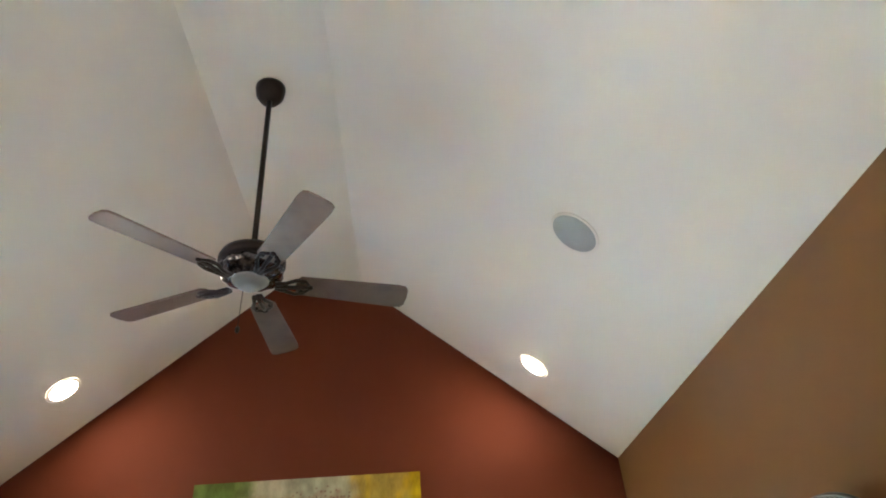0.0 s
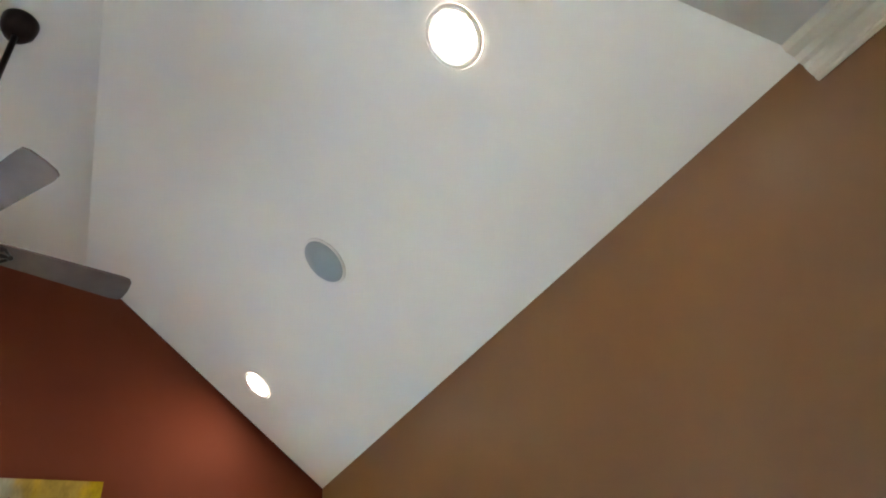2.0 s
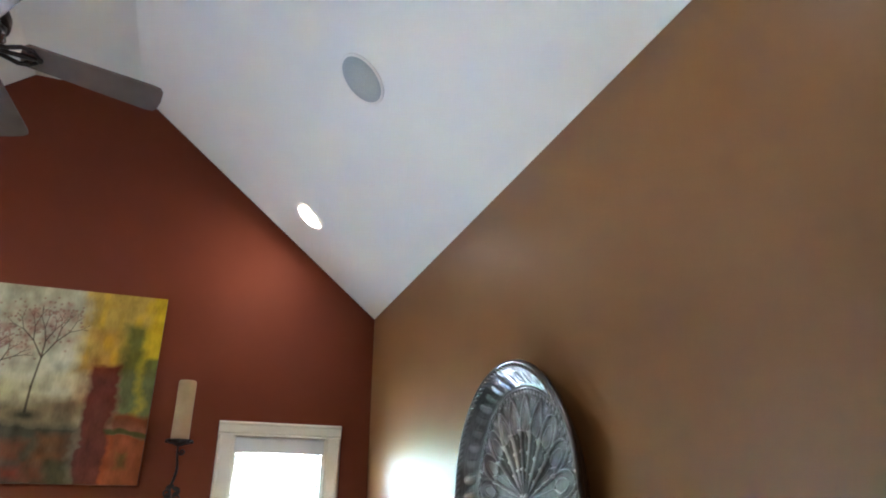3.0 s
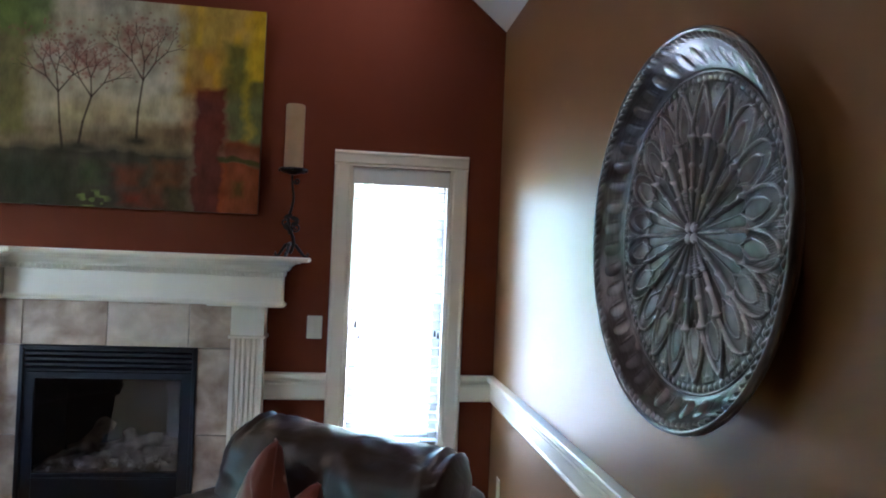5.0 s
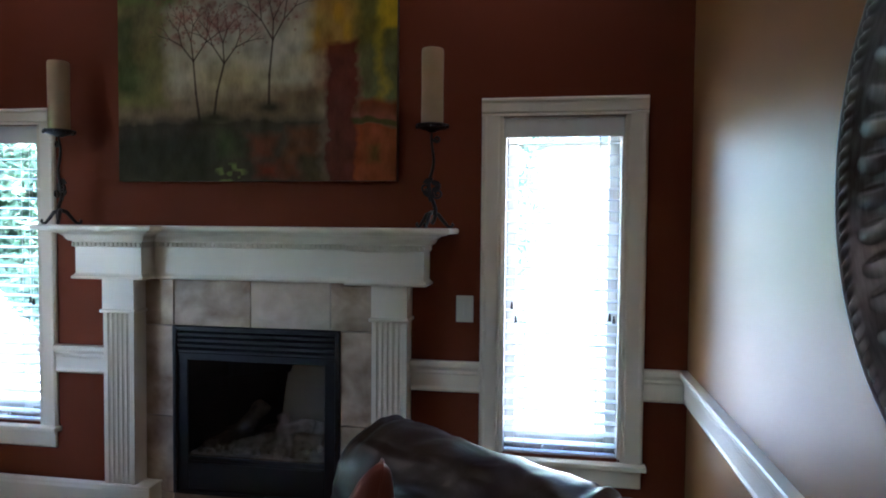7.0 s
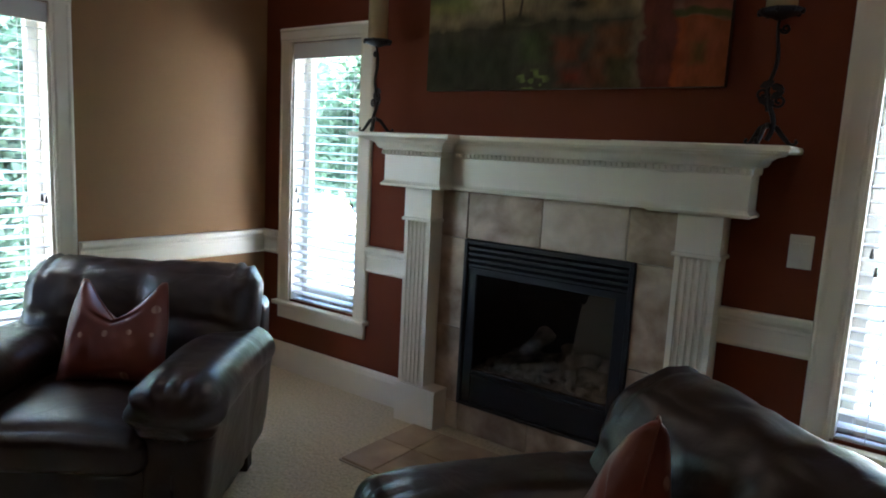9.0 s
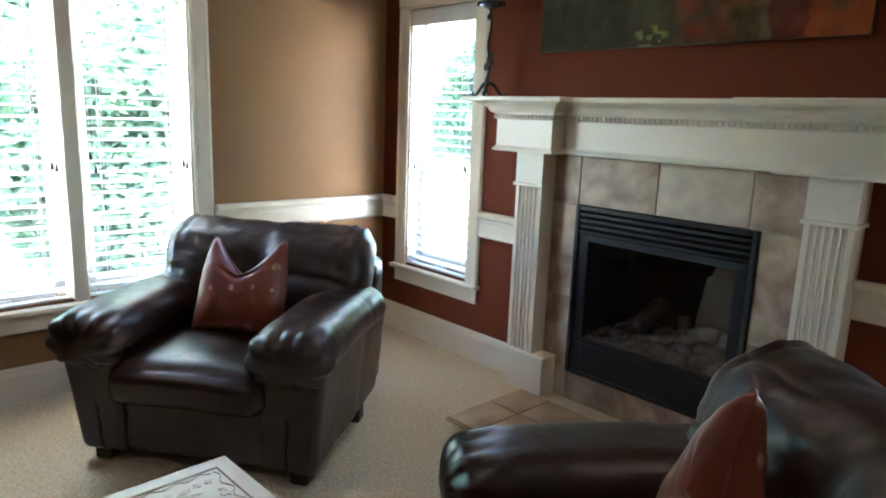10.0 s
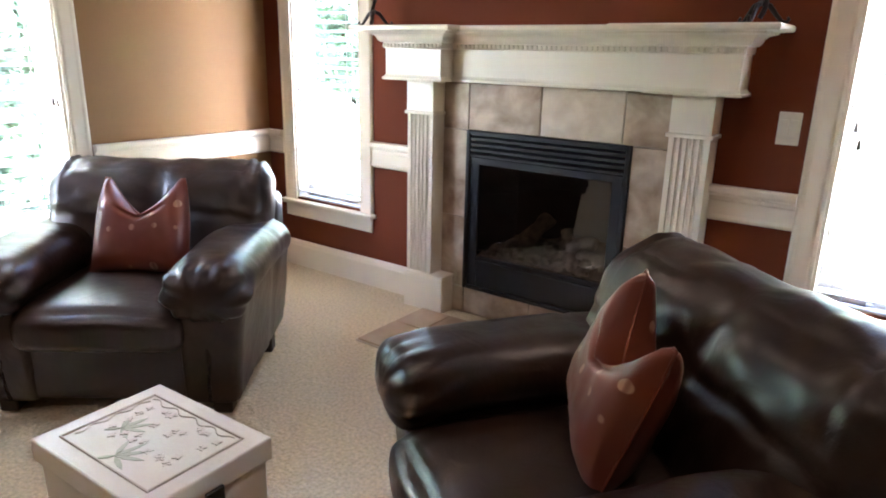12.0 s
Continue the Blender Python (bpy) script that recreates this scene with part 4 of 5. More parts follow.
def stroke(p, q, w0, w1, color):
    asp = (PX1 - PX0) / (PZ1 - PZ0)
    ax, ay, bx, by = p[0] * asp, p[1], q[0] * asp, q[1]
    x, y = U * asp, V
    t_ = np.clip(((x - ax) * (bx - ax) + (y - ay) * (by - ay)) / ((bx - ax) ** 2 + (by - ay) ** 2), 0, 1)
    d = np.hypot(x - ax - t_ * (bx - ax), y - ay - t_ * (by - ay))
    dab(np.clip(1.3 - d / (w0 + (w1 - w0) * t_), 0, 1), color, 0.92)


TWIG = (0.035, 0.022, 0.018)
tree_rng = random.Random(4)
for root, fork in (((0.306, 0.275), (0.284, 0.538)), ((0.361, 0.30), (0.397, 0.524)), ((0.558, 0.34), (0.572, 0.62))):
    # soft blossom cloud first, then twigs, then specks
    for q in range(60):
        cu, cv = fork[0] + tree_rng.gauss(0.0, 0.062), fork[1] + 0.19 + tree_rng.gauss(0, 0.062)
        rad = tree_rng.uniform(0.012, 0.035)
        dab(np.clip(1.2 - np.hypot((U - cu) * 1.27, V - cv) / rad, 0, 1) * lattice_noise(60, q), (0.27, 0.135, 0.11), 0.6)
    bend = (root[0] * 0.6 + fork[0] * 0.4 - 0.004, root[1] * 0.55 + fork[1] * 0.45)
    stroke(root, bend, 0.0075, 0.006, TWIG)
    stroke(bend, fork, 0.006, 0.005, TWIG)
    def branch(p, ang, l, depth):
        tip = (p[0] + math.cos(ang) * l * 0.79, p[1] + math.sin(ang) * l)
        stroke(p, tip, 0.0013 + 0.0011 * depth, 0.0010 + 0.0009 * depth, TWIG)
        if depth:
            for d in (-1, 1):
                branch(tip, ang + d * tree_rng.uniform(0.2, 0.5), l * tree_rng.uniform(0.62, 0.85), depth - 1)
    for ang in (2.15, 1.62, 1.0):
        branch(fork, ang + tree_rng.uniform(-0.12, 0.12), tree_rng.uniform(0.085, 0.11), 3)
    for q in range(110):
        cu, cv = fork[0] + tree_rng.gauss(0.0, 0.075), fork[1] + 0.2 + tree_rng.gauss(0, 0.06)
        dab(np.clip(1.4 - np.hypot((U - cu) * 1.27, V - cv) / 0.006, 0, 1), (0.21, 0.11, 0.09), 0.7)
    dab(np.clip(1.2 - np.hypot((U - root[0]) / 0.06, (V - root[1] + 0.015) / 0.03), 0, 1), (0.03, 0.026, 0.018), 0.9)
grey = PAINT.mean(-1, keepdims=True)
PAINT = np.clip(grey + (PAINT - grey) * 1.25, 0.004, 1)
PAINT[:, :, 2] *= 0.88
mottle = lattice_noise(24, 31, (1.3, 0.8)) * 0.6 + brush * 0.4
PAINT *= 0.92 * (0.55 + 0.85 * mottle)[..., None]
xs, zs = np.linspace(0, PX1 - PX0, nu), np.linspace(0, PZ1 - PZ0, nv)
XX, ZZ = np.meshgrid(xs, zs, indexing="xy")
co = np.stack([XX, np.full_like(XX, -0.038) - 0.0012 * brush, ZZ], -1).reshape(-1, 3)
i, j = np.meshgrid(np.arange(nv - 1), np.arange(nu - 1), indexing="ij")
quads = np.stack([i * nu + j, i * nu + j + 1, (i + 1) * nu + j + 1, (i + 1) * nu + j], -1).reshape(-1, 4)
me = bpy.data.meshes.new("canvas")
me.from_pydata(co.tolist(), [], quads.tolist())
att = me.color_attributes.new("pigment", "FLOAT_COLOR", "POINT")
att.data.foreach_set("color", np.concatenate([np.clip(PAINT, 0, 1), np.ones((nv, nu, 1))], -1).astype(np.float32).ravel())
OIL = material("oil_paint", (0.3, 0.3, 0.3), 0.7, scale=30, bump=0.25, bump_scale=90)
OIL.node_tree.nodes["Principled BSDF"].inputs["Specular IOR Level"].default_value = 0.15
pig = OIL.node_tree.nodes.new("ShaderNodeVertexColor")
pig.layer_name = "pigment"
OIL.node_tree.links.new(pig.outputs["Color"], OIL.node_tree.nodes["Principled BSDF"].inputs["Base Color"])
me.materials.append(OIL)
me.polygons.foreach_set("use_smooth", np.ones(len(me.polygons), dtype=bool))
canvas = new("canvas", me)
canvas.parent = art
bm = bmesh.new()
box(bm, (0.0005, -0.0375, 0.0005), (PX1 - PX0 - 0.0005, -0.001, PZ1 - PZ0 - 0.0005))
part("stretcher", bm, material("painted_edge", (0.10, 0.07, 0.04), 0.6, second=(0.05, 0.03, 0.02), scale=9), art, "paint-wrapped canvas edge")

# ---------------- candle holders ----------------
IRON = material("black_wrought_iron", (0.035, 0.03, 0.03), 0.4, metal=0.6, second=(0.02, 0.018, 0.018), scale=30, bump=0.3, bump_scale=80)
WAX = material("tan_candle_wax", (0.42, 0.30, 0.17), 0.55, second=(0.36, 0.25, 0.13), scale=12, bump=0.1, bump_scale=60)
WAX.node_tree.nodes["Principled BSDF"].inputs["Subsurface Weight"].default_value = 0.15


def spiral(cx, cz, r0, turns, start, sgn, y=0.0, n=28):
    return [(cx + sgn * r0 * (1 - 0.8 * q / n) * math.cos(start + turns * 2 * math.pi * q / n), y, cz + r0 * (1 - 0.8 * q / n) * math.sin(start + turns * 2 * math.pi * q / n)) for q in range(n + 1)]


def candle_holder(m):
    ch = thing("candle_holder", m, "black wrought-iron scroll candle holder on the mantel shelf", "candle holder", "pair of candle holders")
    bm = bmesh.new()
    stem = [(0.02 * math.sin(q * 0.55) * (1 - q / 24), 0.008 * math.cos(q * 0.6), 0.02 + 0.40 * q / 20) for q in range(21)]
    tube(bm, stem, [0.009 - 0.0002 * q for q in range(21)], 10)
    part("stem", bm, IRON, ch, "", True)
    bm = bmesh.new()
    for a in range(3):
        t_ = a * 2.094 + 0.4
        pts = [(math.cos(t_) * d, math.sin(t_) * d, z) for d, z in ((0.0, 0.07), (0.03, 0.06), (0.055, 0.03), (0.075, 0.008), (0.09, 0.007), (0.098, 0.016), (0.092, 0.024))]
        tube(bm, pts, [0.009, 0.009, 0.008, 0.007, 0.007, 0.006, 0.005], 8)
    part("foot", bm, IRON, ch, "three curled feet", True)
    for cx, cz, r, sgn, st in ((0.026, 0.15, 0.022, 1, 3.1), (-0.026, 0.175, 0.022, -1, 3.1), (0.02, 0.385, 0.016, 1, 3.1)):
        bm = bmesh.new()
        tube(bm, spiral(cx, cz, r, 1.4, st, sgn), 0.0045, 7)
        part("scroll", bm, IRON, ch, "", True)
    for k_, (lx, lz, tilt) in enumerate(((0.02, 0.17, 0.5), (-0.02, 0.15, -0.6), (0.018, 0.195, -0.3), (-0.015, 0.205, 0.4), (0.0, 0.135, 1.2))):
        bm = bmesh.new()
        pts = [(-0.024, 0), (-0.008, 0.012), (0.012, 0.011), (0.026, 0), (0.012, -0.011), (-0.008, -0.012)]
        c, s = math.cos(tilt), math.sin(tilt)
        f = [bm.verts.new((lx + x * c - z * s, -0.012 + 0.002 * (q % 2), lz + x * s + z * c)) for q, (x, z) in enumerate(pts)]
        g = [bm.verts.new((v.co.x, v.co.y + 0.003, v.co.z)) for v in f]
        bm.faces.new(f); bm.faces.new(g[::-1])
        for q in range(6):
            bm.faces.new((f[q], f[(q + 1) % 6], g[(q + 1) % 6], g[q]))
        part("iron_leaf", bm, IRON, ch)
    bm = bmesh.new()
    lathe(bm, [(0.012, 0.415), (0.03, 0.424), (0.058, 0.432), (0.070, 0.444), (0.066, 0.448), (0.05, 0.440), (0.01, 0.438)], 26)
    for a in range(8):
        t_ = a * math.pi / 4
        lathe(bm, [(0.004, 0.43), (0.008, 0.437), (0.005, 0.448)], 8, (0.066 * math.cos(t_), 0.066 * math.sin(t_), 0))
    part("drip_pan", bm, IRON, ch, "", True)
    return ch


holder = candle_holder(pose(-1.098, -0.135, 1.451))
copy_thing(holder, pose(-2.895, -0.14, 1.451, 0, 0, 160))


def candle(m):
    cn = thing("pillar_candle", m, "tall tan pillar candle on the iron holder", "candle", "pair of pillar candles")
    bm = bmesh.new()
    lathe(bm, [(0.046, 0), (0.0475, 0.004), (0.048, 0.02), (0.047, 0.16), (0.048, 0.30), (0.0475, 0.322), (0.044, 0.328), (0.036, 0.326), (0.025, 0.318), (0.006, 0.316)], 32)
    part("wax", bm, WAX, cn, "", True)
    bm = bmesh.new()
    tube(bm, [(0, 0, 0.315), (0.001, 0, 0.325), (0.004, 0, 0.334)], 0.0014, 6)
    part("wick", bm, DARK, cn)
    return cn


first = candle(pose(-1.098, -0.135, 1.451 + 0.4405))
copy_thing(first, pose(-2.895, -0.14, 1.451 + 0.4405))

# ---------------- switch and outlet ----------------
sw = thing("light_switch", pose(-0.966, 0, 1.089), "ivory double rocker switch plate on the red wall", "light switch")
bm = bmesh.new()
box(bm, (-0.039, -0.006, -0.060), (0.039, -0.0005, 0.060), 0.003, 2)
part("plate", bm, PLASTIC, sw)
for sx in (-0.017, 0.017):
    bm = bmesh.new()
    box(bm, (sx - 0.0145, -0.0105, -0.033), (sx + 0.0145, -0.006, 0.033), 0.002)
    part("rocker", bm, PLASTIC, sw)
ol = thing("wall_outlet", pose(0, -0.235, 0.315), "ivory power outlet low on the tan wall", "outlet")
bm = bmesh.new()
box(bm, (-0.006, -0.035, -0.058), (-0.0005, 0.035, 0.058), 0.003, 2)
part("plate", bm, PLASTIC, ol)
for z in (-0.02, 0.02):
    bm = bmesh.new()
    box(bm, (-0.009, -0.017, z - 0.014), (-0.006, 0.017, z + 0.014), 0.002)
    sock = part("socket", bm, PLASTIC, ol)

# ---------------- armchairs ----------------
LEATHER = material("dark_brown_leather", (0.042, 0.022, 0.015), 0.34, second=(0.016, 0.009, 0.0075), scale=7, bump=0.10, bump_scale=230, rough_var=0.04)


def add_creases(mat, scale, strength):
    nt = mat.node_tree
    b = nt.nodes["Principled BSDF"]
    fine = [n for n in nt.nodes if n.type == "BUMP"][0]
    co_ = [n for n in nt.nodes if n.type == "TEX_COORD"][0]
    big = nt.nodes.new("ShaderNodeTexNoise")
    big.inputs["Scale"].default_value, big.inputs["Detail"].default_value, big.inputs["Distortion"].default_value = scale, 3.0, 1.2
    bp = nt.nodes.new("ShaderNodeBump")
    bp.inputs["Strength"].default_value, bp.inputs["Distance"].default_value = strength, 0.03
    nt.links.new(co_.outputs["Object"], big.inputs["Vector"])
    nt.links.new(big.outputs["Fac"], bp.inputs["Height"])
    nt.links.new(fine.outputs["Normal"], bp.inputs["Normal"])
    nt.links.new(bp.outputs["Normal"], b.inputs["Normal"])


add_creases(LEATHER, 11, 0.11)
add_creases(CARPET, 26, 0.35)
LEATHER.node_tree.nodes["Principled BSDF"].inputs["Specular IOR Level"].default_value = 0.5


def soft_box(bm, lo, hi, r, n=18, shape=None):
    """A padded block: a rounded box with n cells an edge; shape(p, q) moves a point p, whose place in the box is q in -1..1."""
    lo, hi = Vector(lo), Vector(hi)
    c, half = (lo + hi) / 2, (hi - lo) / 2
    rr_ = Vector([min(a, h * 0.98) for a, h in zip(r if isinstance(r, tuple) else (r, r, r), half)])
    made = bmesh.ops.create_cube(bm, size=2.0)
    es = list({e for v in made["verts"] for e in v.link_edges})
    bmesh.ops.subdivide_edges(bm, edges=es, cuts=n, use_grid_fill=True)
    for v in bm.verts:
        q = v.co.copy()
        p, core = Vector(), Vector()
        for i in range(3):
            # finer cells near the edges
            x = math.copysign(abs(q[i]) ** 0.8, q[i]) * half[i]
            core[i] = max(-(half[i] - rr_[i]), min(half[i] - rr_[i], x))
            p[i] = (x - core[i]) / rr_[i]
        if p.length > 1e-6:
            m_ = max(abs(a) for a in p)
            p = p.normalized() * m_
        v.co = c + core + Vector([p[i] * rr_[i] for i in range(3)])
        if shape:
            v.co = shape(v.co, q)
    return bm


def wrinkle(p, amount, f=9.0, seed=0.0):
    return amount * (noise.noise(Vector((p.x * f + seed, p.y * f, p.z * f))) + 0.5 * noise.noise(Vector((p.x * f * 2.3, p.y * f * 2.3 + seed, p.z * f * 2.3))))


def armchair(m, label):
    """Local x to the sitter's left as seen from in front to the right, y to the back, front feet on y = 0."""
    ch = thing("armchair", m, label, "armchair", "pair of leather armchairs")

    bm = bmesh.new()

    def skirt(p, q):
        p = p.copy()
        p.x *= 0.93 + 0.10 * min(1, max(0, (p.z - 0.05) / 0.4))
        return p + Vector((0, wrinkle(p, 0.006, 6), 0))
    soft_box(bm, (-0.485, 0.0, 0.055), (0.485, 0.84, 0.40), 0.035, 16, skirt)
    part("base", bm, LEATHER, ch, "", True)

    bm = bmesh.new()

    def seat(p, q):
        p = p.copy()
        if q.z > 0:
            p.z += 0.035 * (1 - q.x ** 2) * (1 - 0.6 * q.y ** 2)
        if q.y < 0:
            p.y -= 0.03 * (1 - q.x ** 2 * 0.6) * (1 - q.z ** 2)
        p.z += wrinkle(p, 0.005, 5, 3)
        p.y += wrinkle(p, 0.004, 6, 5)
        return p
    soft_box(bm, (-0.30, -0.08, 0.275), (0.30, 0.52, 0.435), 0.06, 24, seat)
    part("seat_cushion", bm, LEATHER, ch, "", True)

    for s in (-1, 1):
        bm = bmesh.new()

        def panel(p, q, s=s):
            p = p.copy()
            low = max(0.0, min(1.0, (0.5 - p.z) / 0.45))
            p.x -= s * 0.05 * low * (1 if q.x * s > 0 else 0.2)
            p.y += 0.035 * low * (1 if q.y < 0 else 0)
            # two upholstery seams on the flank
            if q.x * s > 0.9:
                for y in (0.26, 0.52):
                    p.x -= s * 0.008 * max(0.0, 1 - abs(p.y - y) / 0.012)
            return p + Vector((wrinkle(p, 0.006, 5, 9), 0, 0))
        soft_box(bm, (min(s * 0.275, s * 0.515), -0.045, 0.05), (max(s * 0.275, s * 0.515), 0.83, 0.50), 0.03, 22, panel)
        flank = part("arm_panel", bm, LEATHER, ch, "", True)
        bm = bmesh.new()

        def pad(p, q, s=s):
            p = p.copy()
            t_ = (p.y + 0.09) / 0.81
            # gathered front, smooth top, seam at mid length
            front = max(0.0, 1 - t_ / 0.16)
            a = math.atan2(p.z - 0.50, p.x - s * 0.392)
            k_ = 1 + 0.085 * front * math.sin(a * 12 + 1.0)
            p.x = s * 0.392 + (p.x - s * 0.392) * k_
            p.z = 0.50 + (p.z - 0.50) * k_
            p.z += 0.016 * math.sin(min(1, max(0, t_)) * math.pi) - 0.02 * front
            for y in (0.24, 0.47):
                d = max(0.0, 1 - abs(p.y - y) / 0.012)
                if q.z > -0.5:
                    p.z -= 0.007 * d
                    p.x -= math.copysign(0.005, p.x - s * 0.392) * d
            return p + Vector((wrinkle(p, 0.003, 8, 2), 0, wrinkle(p, 0.004, 7, 7 + s)))
        soft_box(bm, (s * 0.392 - 0.16, -0.09, 0.415), (s * 0.392 + 0.155, 0.72, 0.605), (0.115, 0.06, 0.093), 34, pad)
        part("arm_pad", bm, LEATHER, ch, "", True)

    bm = bmesh.new()

    def cushion(p, q):
        p = p.copy()
        t_ = (p.z - 0.36) / 0.485
        p.y += 0.15 * t_ - 0.03
        u = abs(p.x) / 0.25 - 1          # -1 at the middle seam, 1 at the outer end
        puff = max(0.0, 1 - u * u)
        if q.y < 0:
            p.y -= 0.05 * puff * (1 - q.z ** 2)
        if q.z > 0:
            p.z += 0.014 * puff
        seam = max(0.0, 1 - abs(p.x) / 0.014)
        if q.y < 0.6 and q.z > -0.9:
            p.y += 0.016 * seam
            p.z -= 0.012 * seam * max(0.0, q.z)
        gather = max(0.0, 1 - abs(abs(p.x) - 0.40) / 0.09) * max(0.0, q.z)
        p.z += 0.010 * math.sin(p.x * 120) * gather
        p.y += 0.008 * math.sin(p.x * 120 + 1) * gather
        p.y += 0.012 * max(0.0, 1 - abs(p.z - 0.64 - 0.02 * math.sin(p.x * 9)) / 0.03) * (1 if q.y < 0 else 0)
        return p + Vector((wrinkle(p, 0.004, 5, 4), wrinkle(p, 0.013, 7.5, 1), wrinkle(p, 0.010, 8, 6)))
    soft_box(bm, (-0.475, 0.49, 0.36), (0.475, 0.74, 0.842), (0.075, 0.115, 0.105), 52, cushion)
    part("back_cushion", bm, LEATHER, ch, "", True)

    bm = bmesh.new()
    soft_box(bm, (-0.47, 0.70, 0.08), (0.47, 0.90, 0.70), 0.06, 12, lambda p, q: p + Vector((0, 0.10 * max(0, p.z - 0.3), 0)))
    part("back_frame", bm, LEATHER, ch, "", True)
    for x, y in ((-0.40, 0.03), (0.40, 0.03), (-0.43, 0.56), (0.43, 0.56)):
        bm = bmesh.new()
        box(bm, (x - 0.035, y - 0.01, 0), (x + 0.035, y + 0.06, 0.07), 0.006, 1)
        part("foot", bm, FOOT, ch)
    return ch


FOOT = material("dark_wood_foot", (0.035, 0.022, 0.015), 0.4, second=(0.02, 0.012, 0.008), scale=20)
chair_a = armchair(pose(-2.812, -1.695, 0, 0, 0, 37.5), "dark brown leather armchair with rolled arms near the double window")
chair_b = copy_thing(chair_a, pose(-1.207, -1.757, 0, 0, 0, -37))
chair_b["label"] = "dark brown leather armchair with rolled arms before the fireplace"

# ---------------- pillows ----------------
SATIN = material("rust_satin", (0.215, 0.046, 0.024), 0.40, second=(0.17, 0.035, 0.018), scale=4, bump=0.15, bump_scale=300, sheen=0.12)
nt = SATIN.node_tree
uvn = nt.nodes.new("ShaderNodeUVMap")
vor = nt.nodes.new("ShaderNodeTexVoronoi")
vor.inputs["Scale"].default_value, vor.inputs["Randomness"].default_value = 4.6, 0.35
step = nt.nodes.new("ShaderNodeValToRGB")
step.color_ramp.elements[0].position, step.color_ramp.elements[1].position = 0.17, 0.20
step.color_ramp.elements[0].color, step.color_ramp.elements[1].color = (1, 1, 1, 1), (0, 0, 0, 1)
grain = nt.nodes.new("ShaderNodeTexWave")
grain.inputs["Scale"].default_value, grain.inputs["Distortion"].default_value = 5.0, 2.0
mul = nt.nodes.new("ShaderNodeMath")
mul.operation = "MULTIPLY"
blend = nt.nodes.new("ShaderNodeMixRGB")
blend.inputs["Color2"].default_value = (0.46, 0.23, 0.16, 1)
base_in = nt.nodes["Principled BSDF"].inputs["Base Color"]
nt.links.new(base_in.links[0].from_socket, blend.inputs["Color1"])
nt.links.new(uvn.outputs["UV"], vor.inputs["Vector"])
nt.links.new(uvn.outputs["UV"], grain.inputs["Vector"])
nt.links.new(vor.outputs["Distance"], step.inputs["Fac"])
nt.links.new(step.outputs["Color"], mul.inputs[0])
lift = nt.nodes.new("ShaderNodeMath")
lift.operation = "ADD"
lift.inputs[1].default_value = 0.35
lift.use_clamp = True
nt.links.new(grain.outputs["Fac"], lift.inputs[0])
nt.links.new(lift.outputs[0], mul.inputs[1])
nt.links.new(mul.outputs[0], blend.inputs["Fac"])
nt.links.new(blend.outputs["Color"], base_in)


def pillow(m, size, chop, seed, label):
    """A square cushion standing on its lower edge, chopped in at the top so that two ears stand up. Local x across, z up, -y to the front."""
    pl = thing("throw_pillow", m, label, "pillow", "rust throw pillows")
    n = 44
    verts, faces, uvs = [], [], []
    for side in (-1, 1):
        for a in range(n + 1):
            for b in range(n + 1):
                u, v = a / n * 2 - 1, b / n * 2 - 1
                x = u * size / 2 * (1 - 0.07 * (1 - v * v))
                z = v * size / 2 * (1 - 0.07 * (1 - u * u))
                fat = max(0.0, (1 - u ** 4) * (1 - v ** 4)) ** 0.55
                y = side * fat * size * 0.21
                top = max(0.0, v) ** 1.6
                notch = max(0.0, 1 - abs(u) / 0.86) ** 0.85
                z -= chop * top * notch
                y *= 1 - 0.35 * top * notch
                x *= 1 - 0.20 * top
                crease = max(0.0, 1 - abs(v - 0.25 - 0.5 * abs(u)) / 0.14) * math.exp(-(u / 0.5) ** 2)
                y -= side * 0.018 * crease
                p = Vector((x, y, z))
                w_ = wrinkle(p, 0.006, 10, seed + side)
                verts.append((x, y + side * w_ * fat, z + size / 2))
                uvs.append((a / n + (0.5 if side > 0 else 0), b / n))
    for s_ in range(2):
        o = s_ * (n + 1) ** 2
        for a in range(n):
            for b in range(n):
                f = (o + a * (n + 1) + b, o + (a + 1) * (n + 1) + b, o + (a + 1) * (n + 1) + b + 1, o + a * (n + 1) + b + 1)
                faces.append(f if s_ == 0 else f[::-1])
    me = bpy.data.meshes.new("cover")
    me.from_pydata(verts, [], faces)
    layer = me.uv_layers.new(name="UVMap")
    for lp in me.loops:
        layer.data[lp.index].uv = uvs[lp.vertex_index]
    me.polygons.foreach_set("use_smooth", np.ones(len(me.polygons), dtype=bool))
    me.materials.append(SATIN)
    ob = new("cover", me)
    ob.parent = pl
    bm = bmesh.new()
    ring = [(-1, -1 + 2 * q / 20) for q in range(20)] + [(-1 + 2 * q / 20, 1) for q in range(20)] + [(1, 1 - 2 * q / 20) for q in range(20)] + [(1 - 2 * q / 20, -1) for q in range(21)]
    pts = []
    for u, v in ring:
        z = v * size / 2 * (1 - 0.07 * (1 - u * u)) - chop * max(0.0, v) ** 1.6 * max(0.0, 1 - abs(u) / 0.86) ** 0.85
        pts.append((u * size / 2 * (1 - 0.07 * (1 - v * v)) * (1 - 0.20 * max(0.0, v) ** 1.6), 0, z + size / 2))
    tube(bm, pts, 0.004, 6, caps=False)
    part("piping", bm, SATIN, pl, "", True)
    return pl


def on_chair(base, x, y, z, lean, turn, roll=0):
    return base @ pose(x, y, z, 0, 0, turn) @ pose(0, 0, 0, -lean, roll, 0)


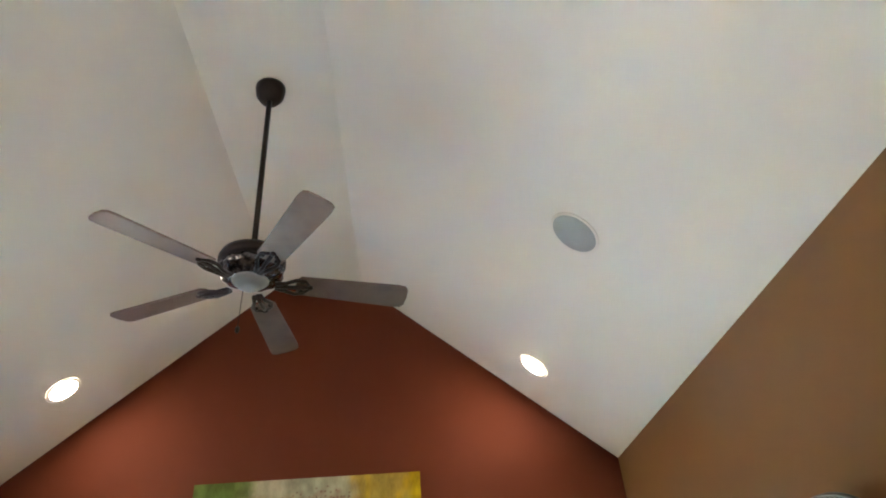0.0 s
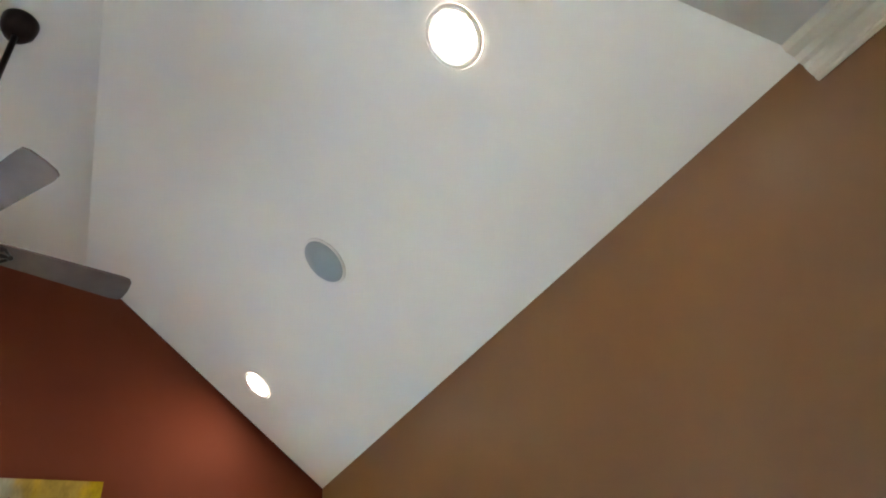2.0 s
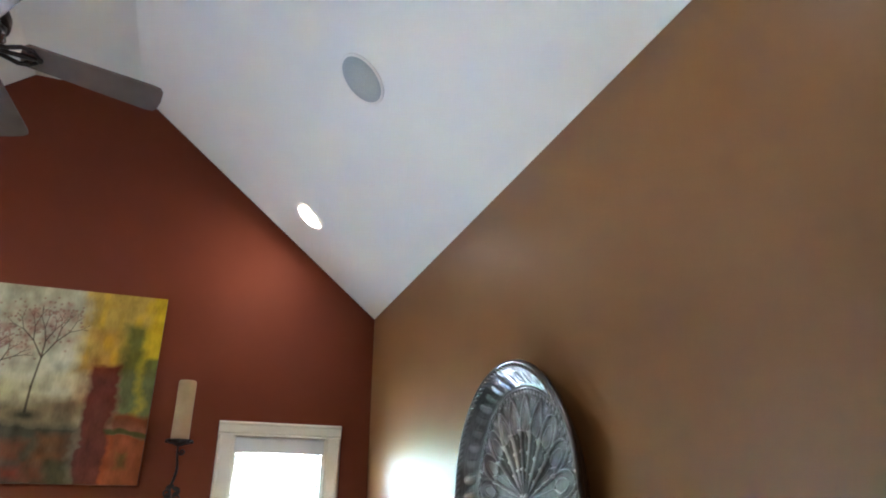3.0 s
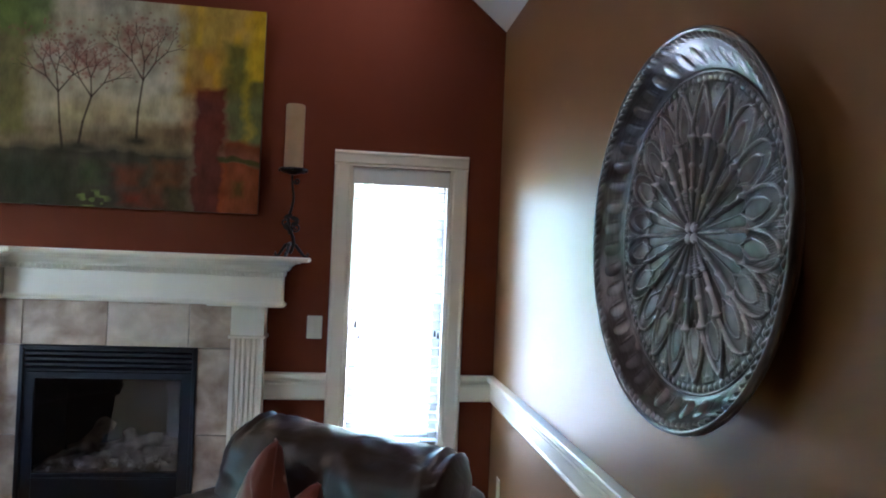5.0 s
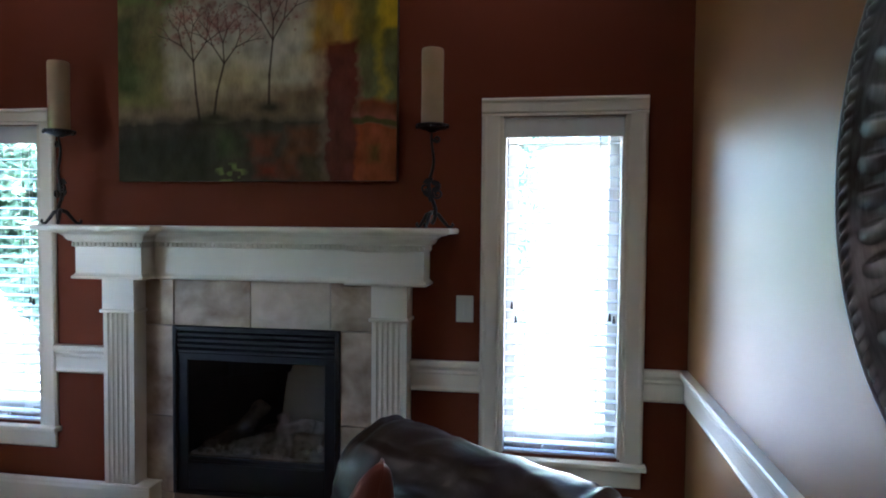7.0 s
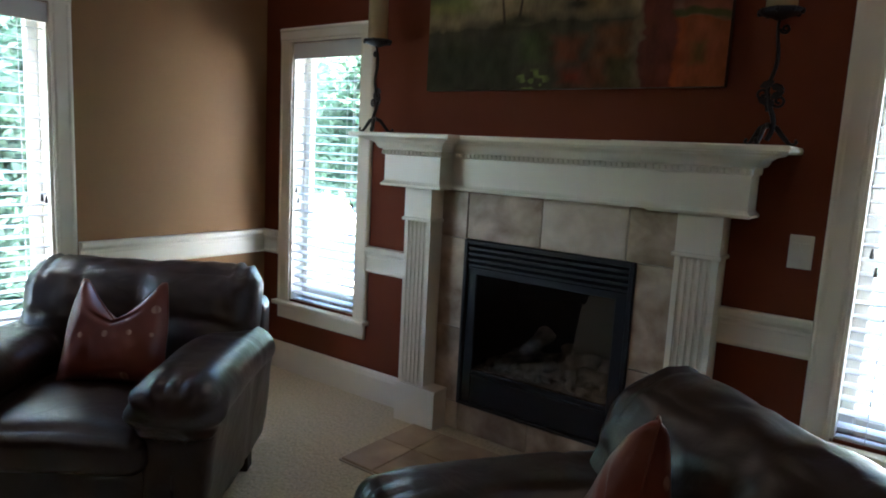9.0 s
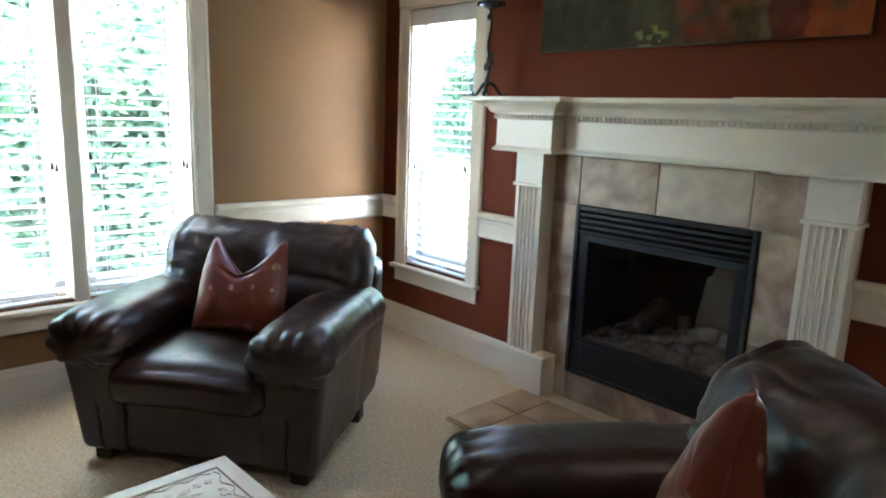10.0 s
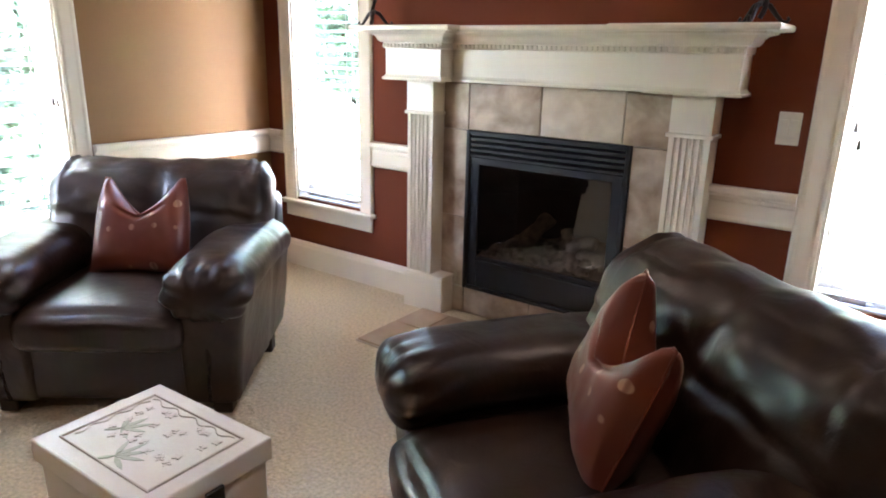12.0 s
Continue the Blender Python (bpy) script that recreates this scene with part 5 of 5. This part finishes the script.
CA, CB = pose(-2.812, -1.695, 0, 0, 0, 37.5), pose(-1.207, -1.757, 0, 0, 0, -37)
pillow(on_chair(CA, 0.02, 0.30, 0.452, 22, 0), 0.395, 0.16, 1.0, "rust satin throw pillow with pale motifs on the leather seat")
pillow(on_chair(CB, -0.075, 0.34, 0.460, 17, -22, 11), 0.395, 0.19, 8.0, "rust satin throw pillow with pale dots against the chair back")

# ---------------- painted chest ----------------
CREAM = material("antiqued_cream_paint", (0.83, 0.77, 0.69), 0.40, second=(0.76, 0.68, 0.59), scale=8, bump=0.1, bump_scale=80, mix=0.6)
WORN = material("worn_edge", (0.70, 0.61, 0.52), 0.6, second=(0.52, 0.43, 0.35), scale=18)
SAGE = material("sage_green_paint", (0.42, 0.44, 0.31), 0.5, second=(0.58, 0.56, 0.44), scale=30)
PALE = material("pale_blossom_paint", (0.78, 0.70, 0.62), 0.5, second=(0.73, 0.64, 0.56), scale=20)
BXc, BYc, BXs, BYs, BZ = -1.937, -2.022, 0.464, 0.350, 0.411
chest = thing("painted_chest", pose(BXc, BYc, 0, 0, 0, 2), "cream painted wooden chest with floral lid panel on the carpet", "chest")
hx, hy = BXs / 2, BYs / 2
bm = bmesh.new()
box(bm, (-hx + 0.012, -hy + 0.012, 0.0), (hx - 0.012, hy - 0.012, BZ - 0.062), 0.005, 2)
body = part("body", bm, CREAM, chest)
bm = bmesh.new()
box(bm, (-hx, -hy, BZ - 0.06), (hx, hy, BZ), 0.005, 2)
lid = part("lid", bm, CREAM, chest)
bm = bmesh.new()
px, py = hx - 0.048, hy - 0.045
for a, b in (((-px, -py), (px, -py + 0.006)), ((-px, py - 0.006), (px, py)), ((-px, -py + 0.006), (-px + 0.006, py - 0.006)), ((px - 0.006, -py + 0.006), (px, py - 0.006))):
    box(bm, (*a, BZ - 0.002), (*b, BZ + 0.004), 0.0015)
part("panel_border", bm, WORN, lid, "worn raised border line")
bm = bmesh.new()
rng = random.Random(5)


def petal(bm, x, y, a, l, w, z):
    c, s = math.cos(a), math.sin(a)
    pts = [(0, 0), (l * 0.35, w), (l * 0.75, w * 0.7), (l, 0), (l * 0.75, -w * 0.7), (l * 0.35, -w)]
    up = [bm.verts.new((x + u * c - v * s, y + u * s + v * c, z + 0.0004)) for u, v in pts]
    dn = [bm.verts.new((v.co.x, v.co.y, BZ - 0.0005)) for v in up]
    bm.faces.new(up); bm.faces.new(dn[::-1])
    for q in range(6):
        bm.faces.new((up[q], up[(q + 1) % 6], dn[(q + 1) % 6], dn[q]))


for x, y, a0, l in ((-0.10, -0.02, 0.9, 0.075), (0.0, -0.095, 0.9, 0.085)):
    for d in (-1.2, -0.5, 0.0, 0.5, 1.2):
        petal(bm, x, y, a0 + d, l * (1 - 0.18 * abs(d)), 0.007, BZ + 0.0005 + 0.0003 * d)
    petal(bm, x, y, a0 + 3.1, l * 0.5, 0.005, BZ + 0.0015)
part("leaf_motif", bm, SAGE, lid, "painted sage green leaves")
bm = bmesh.new()
for q in range(26):
    x, y = rng.uniform(-0.13, 0.15), rng.uniform(-0.06, 0.10)
    for d in range(4):
        petal(bm, x, y, d * 1.57 + q, 0.013, 0.005, BZ + 0.0002 + 0.00002 * q + 0.0006 * d)
tagged(part("blossom_motif", bm, PALE, lid, "painted pale blossoms"), kind="stuff")
bm = bmesh.new()
pts = [(-px + 0.02 + (2 * px - 0.04) * q / 30, py - 0.02 + 0.008 * math.sin(q * 0.9), BZ + 0.001) for q in range(31)]
tube(bm, pts, 0.0018, 6)
pts = [(-px + 0.018 + 0.006 * math.sin(q), -py + 0.03 + (2 * py - 0.06) * q / 20, BZ + 0.001) for q in range(21)]
tube(bm, pts, 0.0018, 6)
part("vine_motif", bm, WORN, lid, "painted brown vine")
bm = bmesh.new()
box(bm, (hx - 0.013, -0.025, BZ - 0.09), (hx + 0.008, 0.025, BZ - 0.045), 0.003)
part("clasp", bm, BRONZE, chest, "small dark metal clasp")
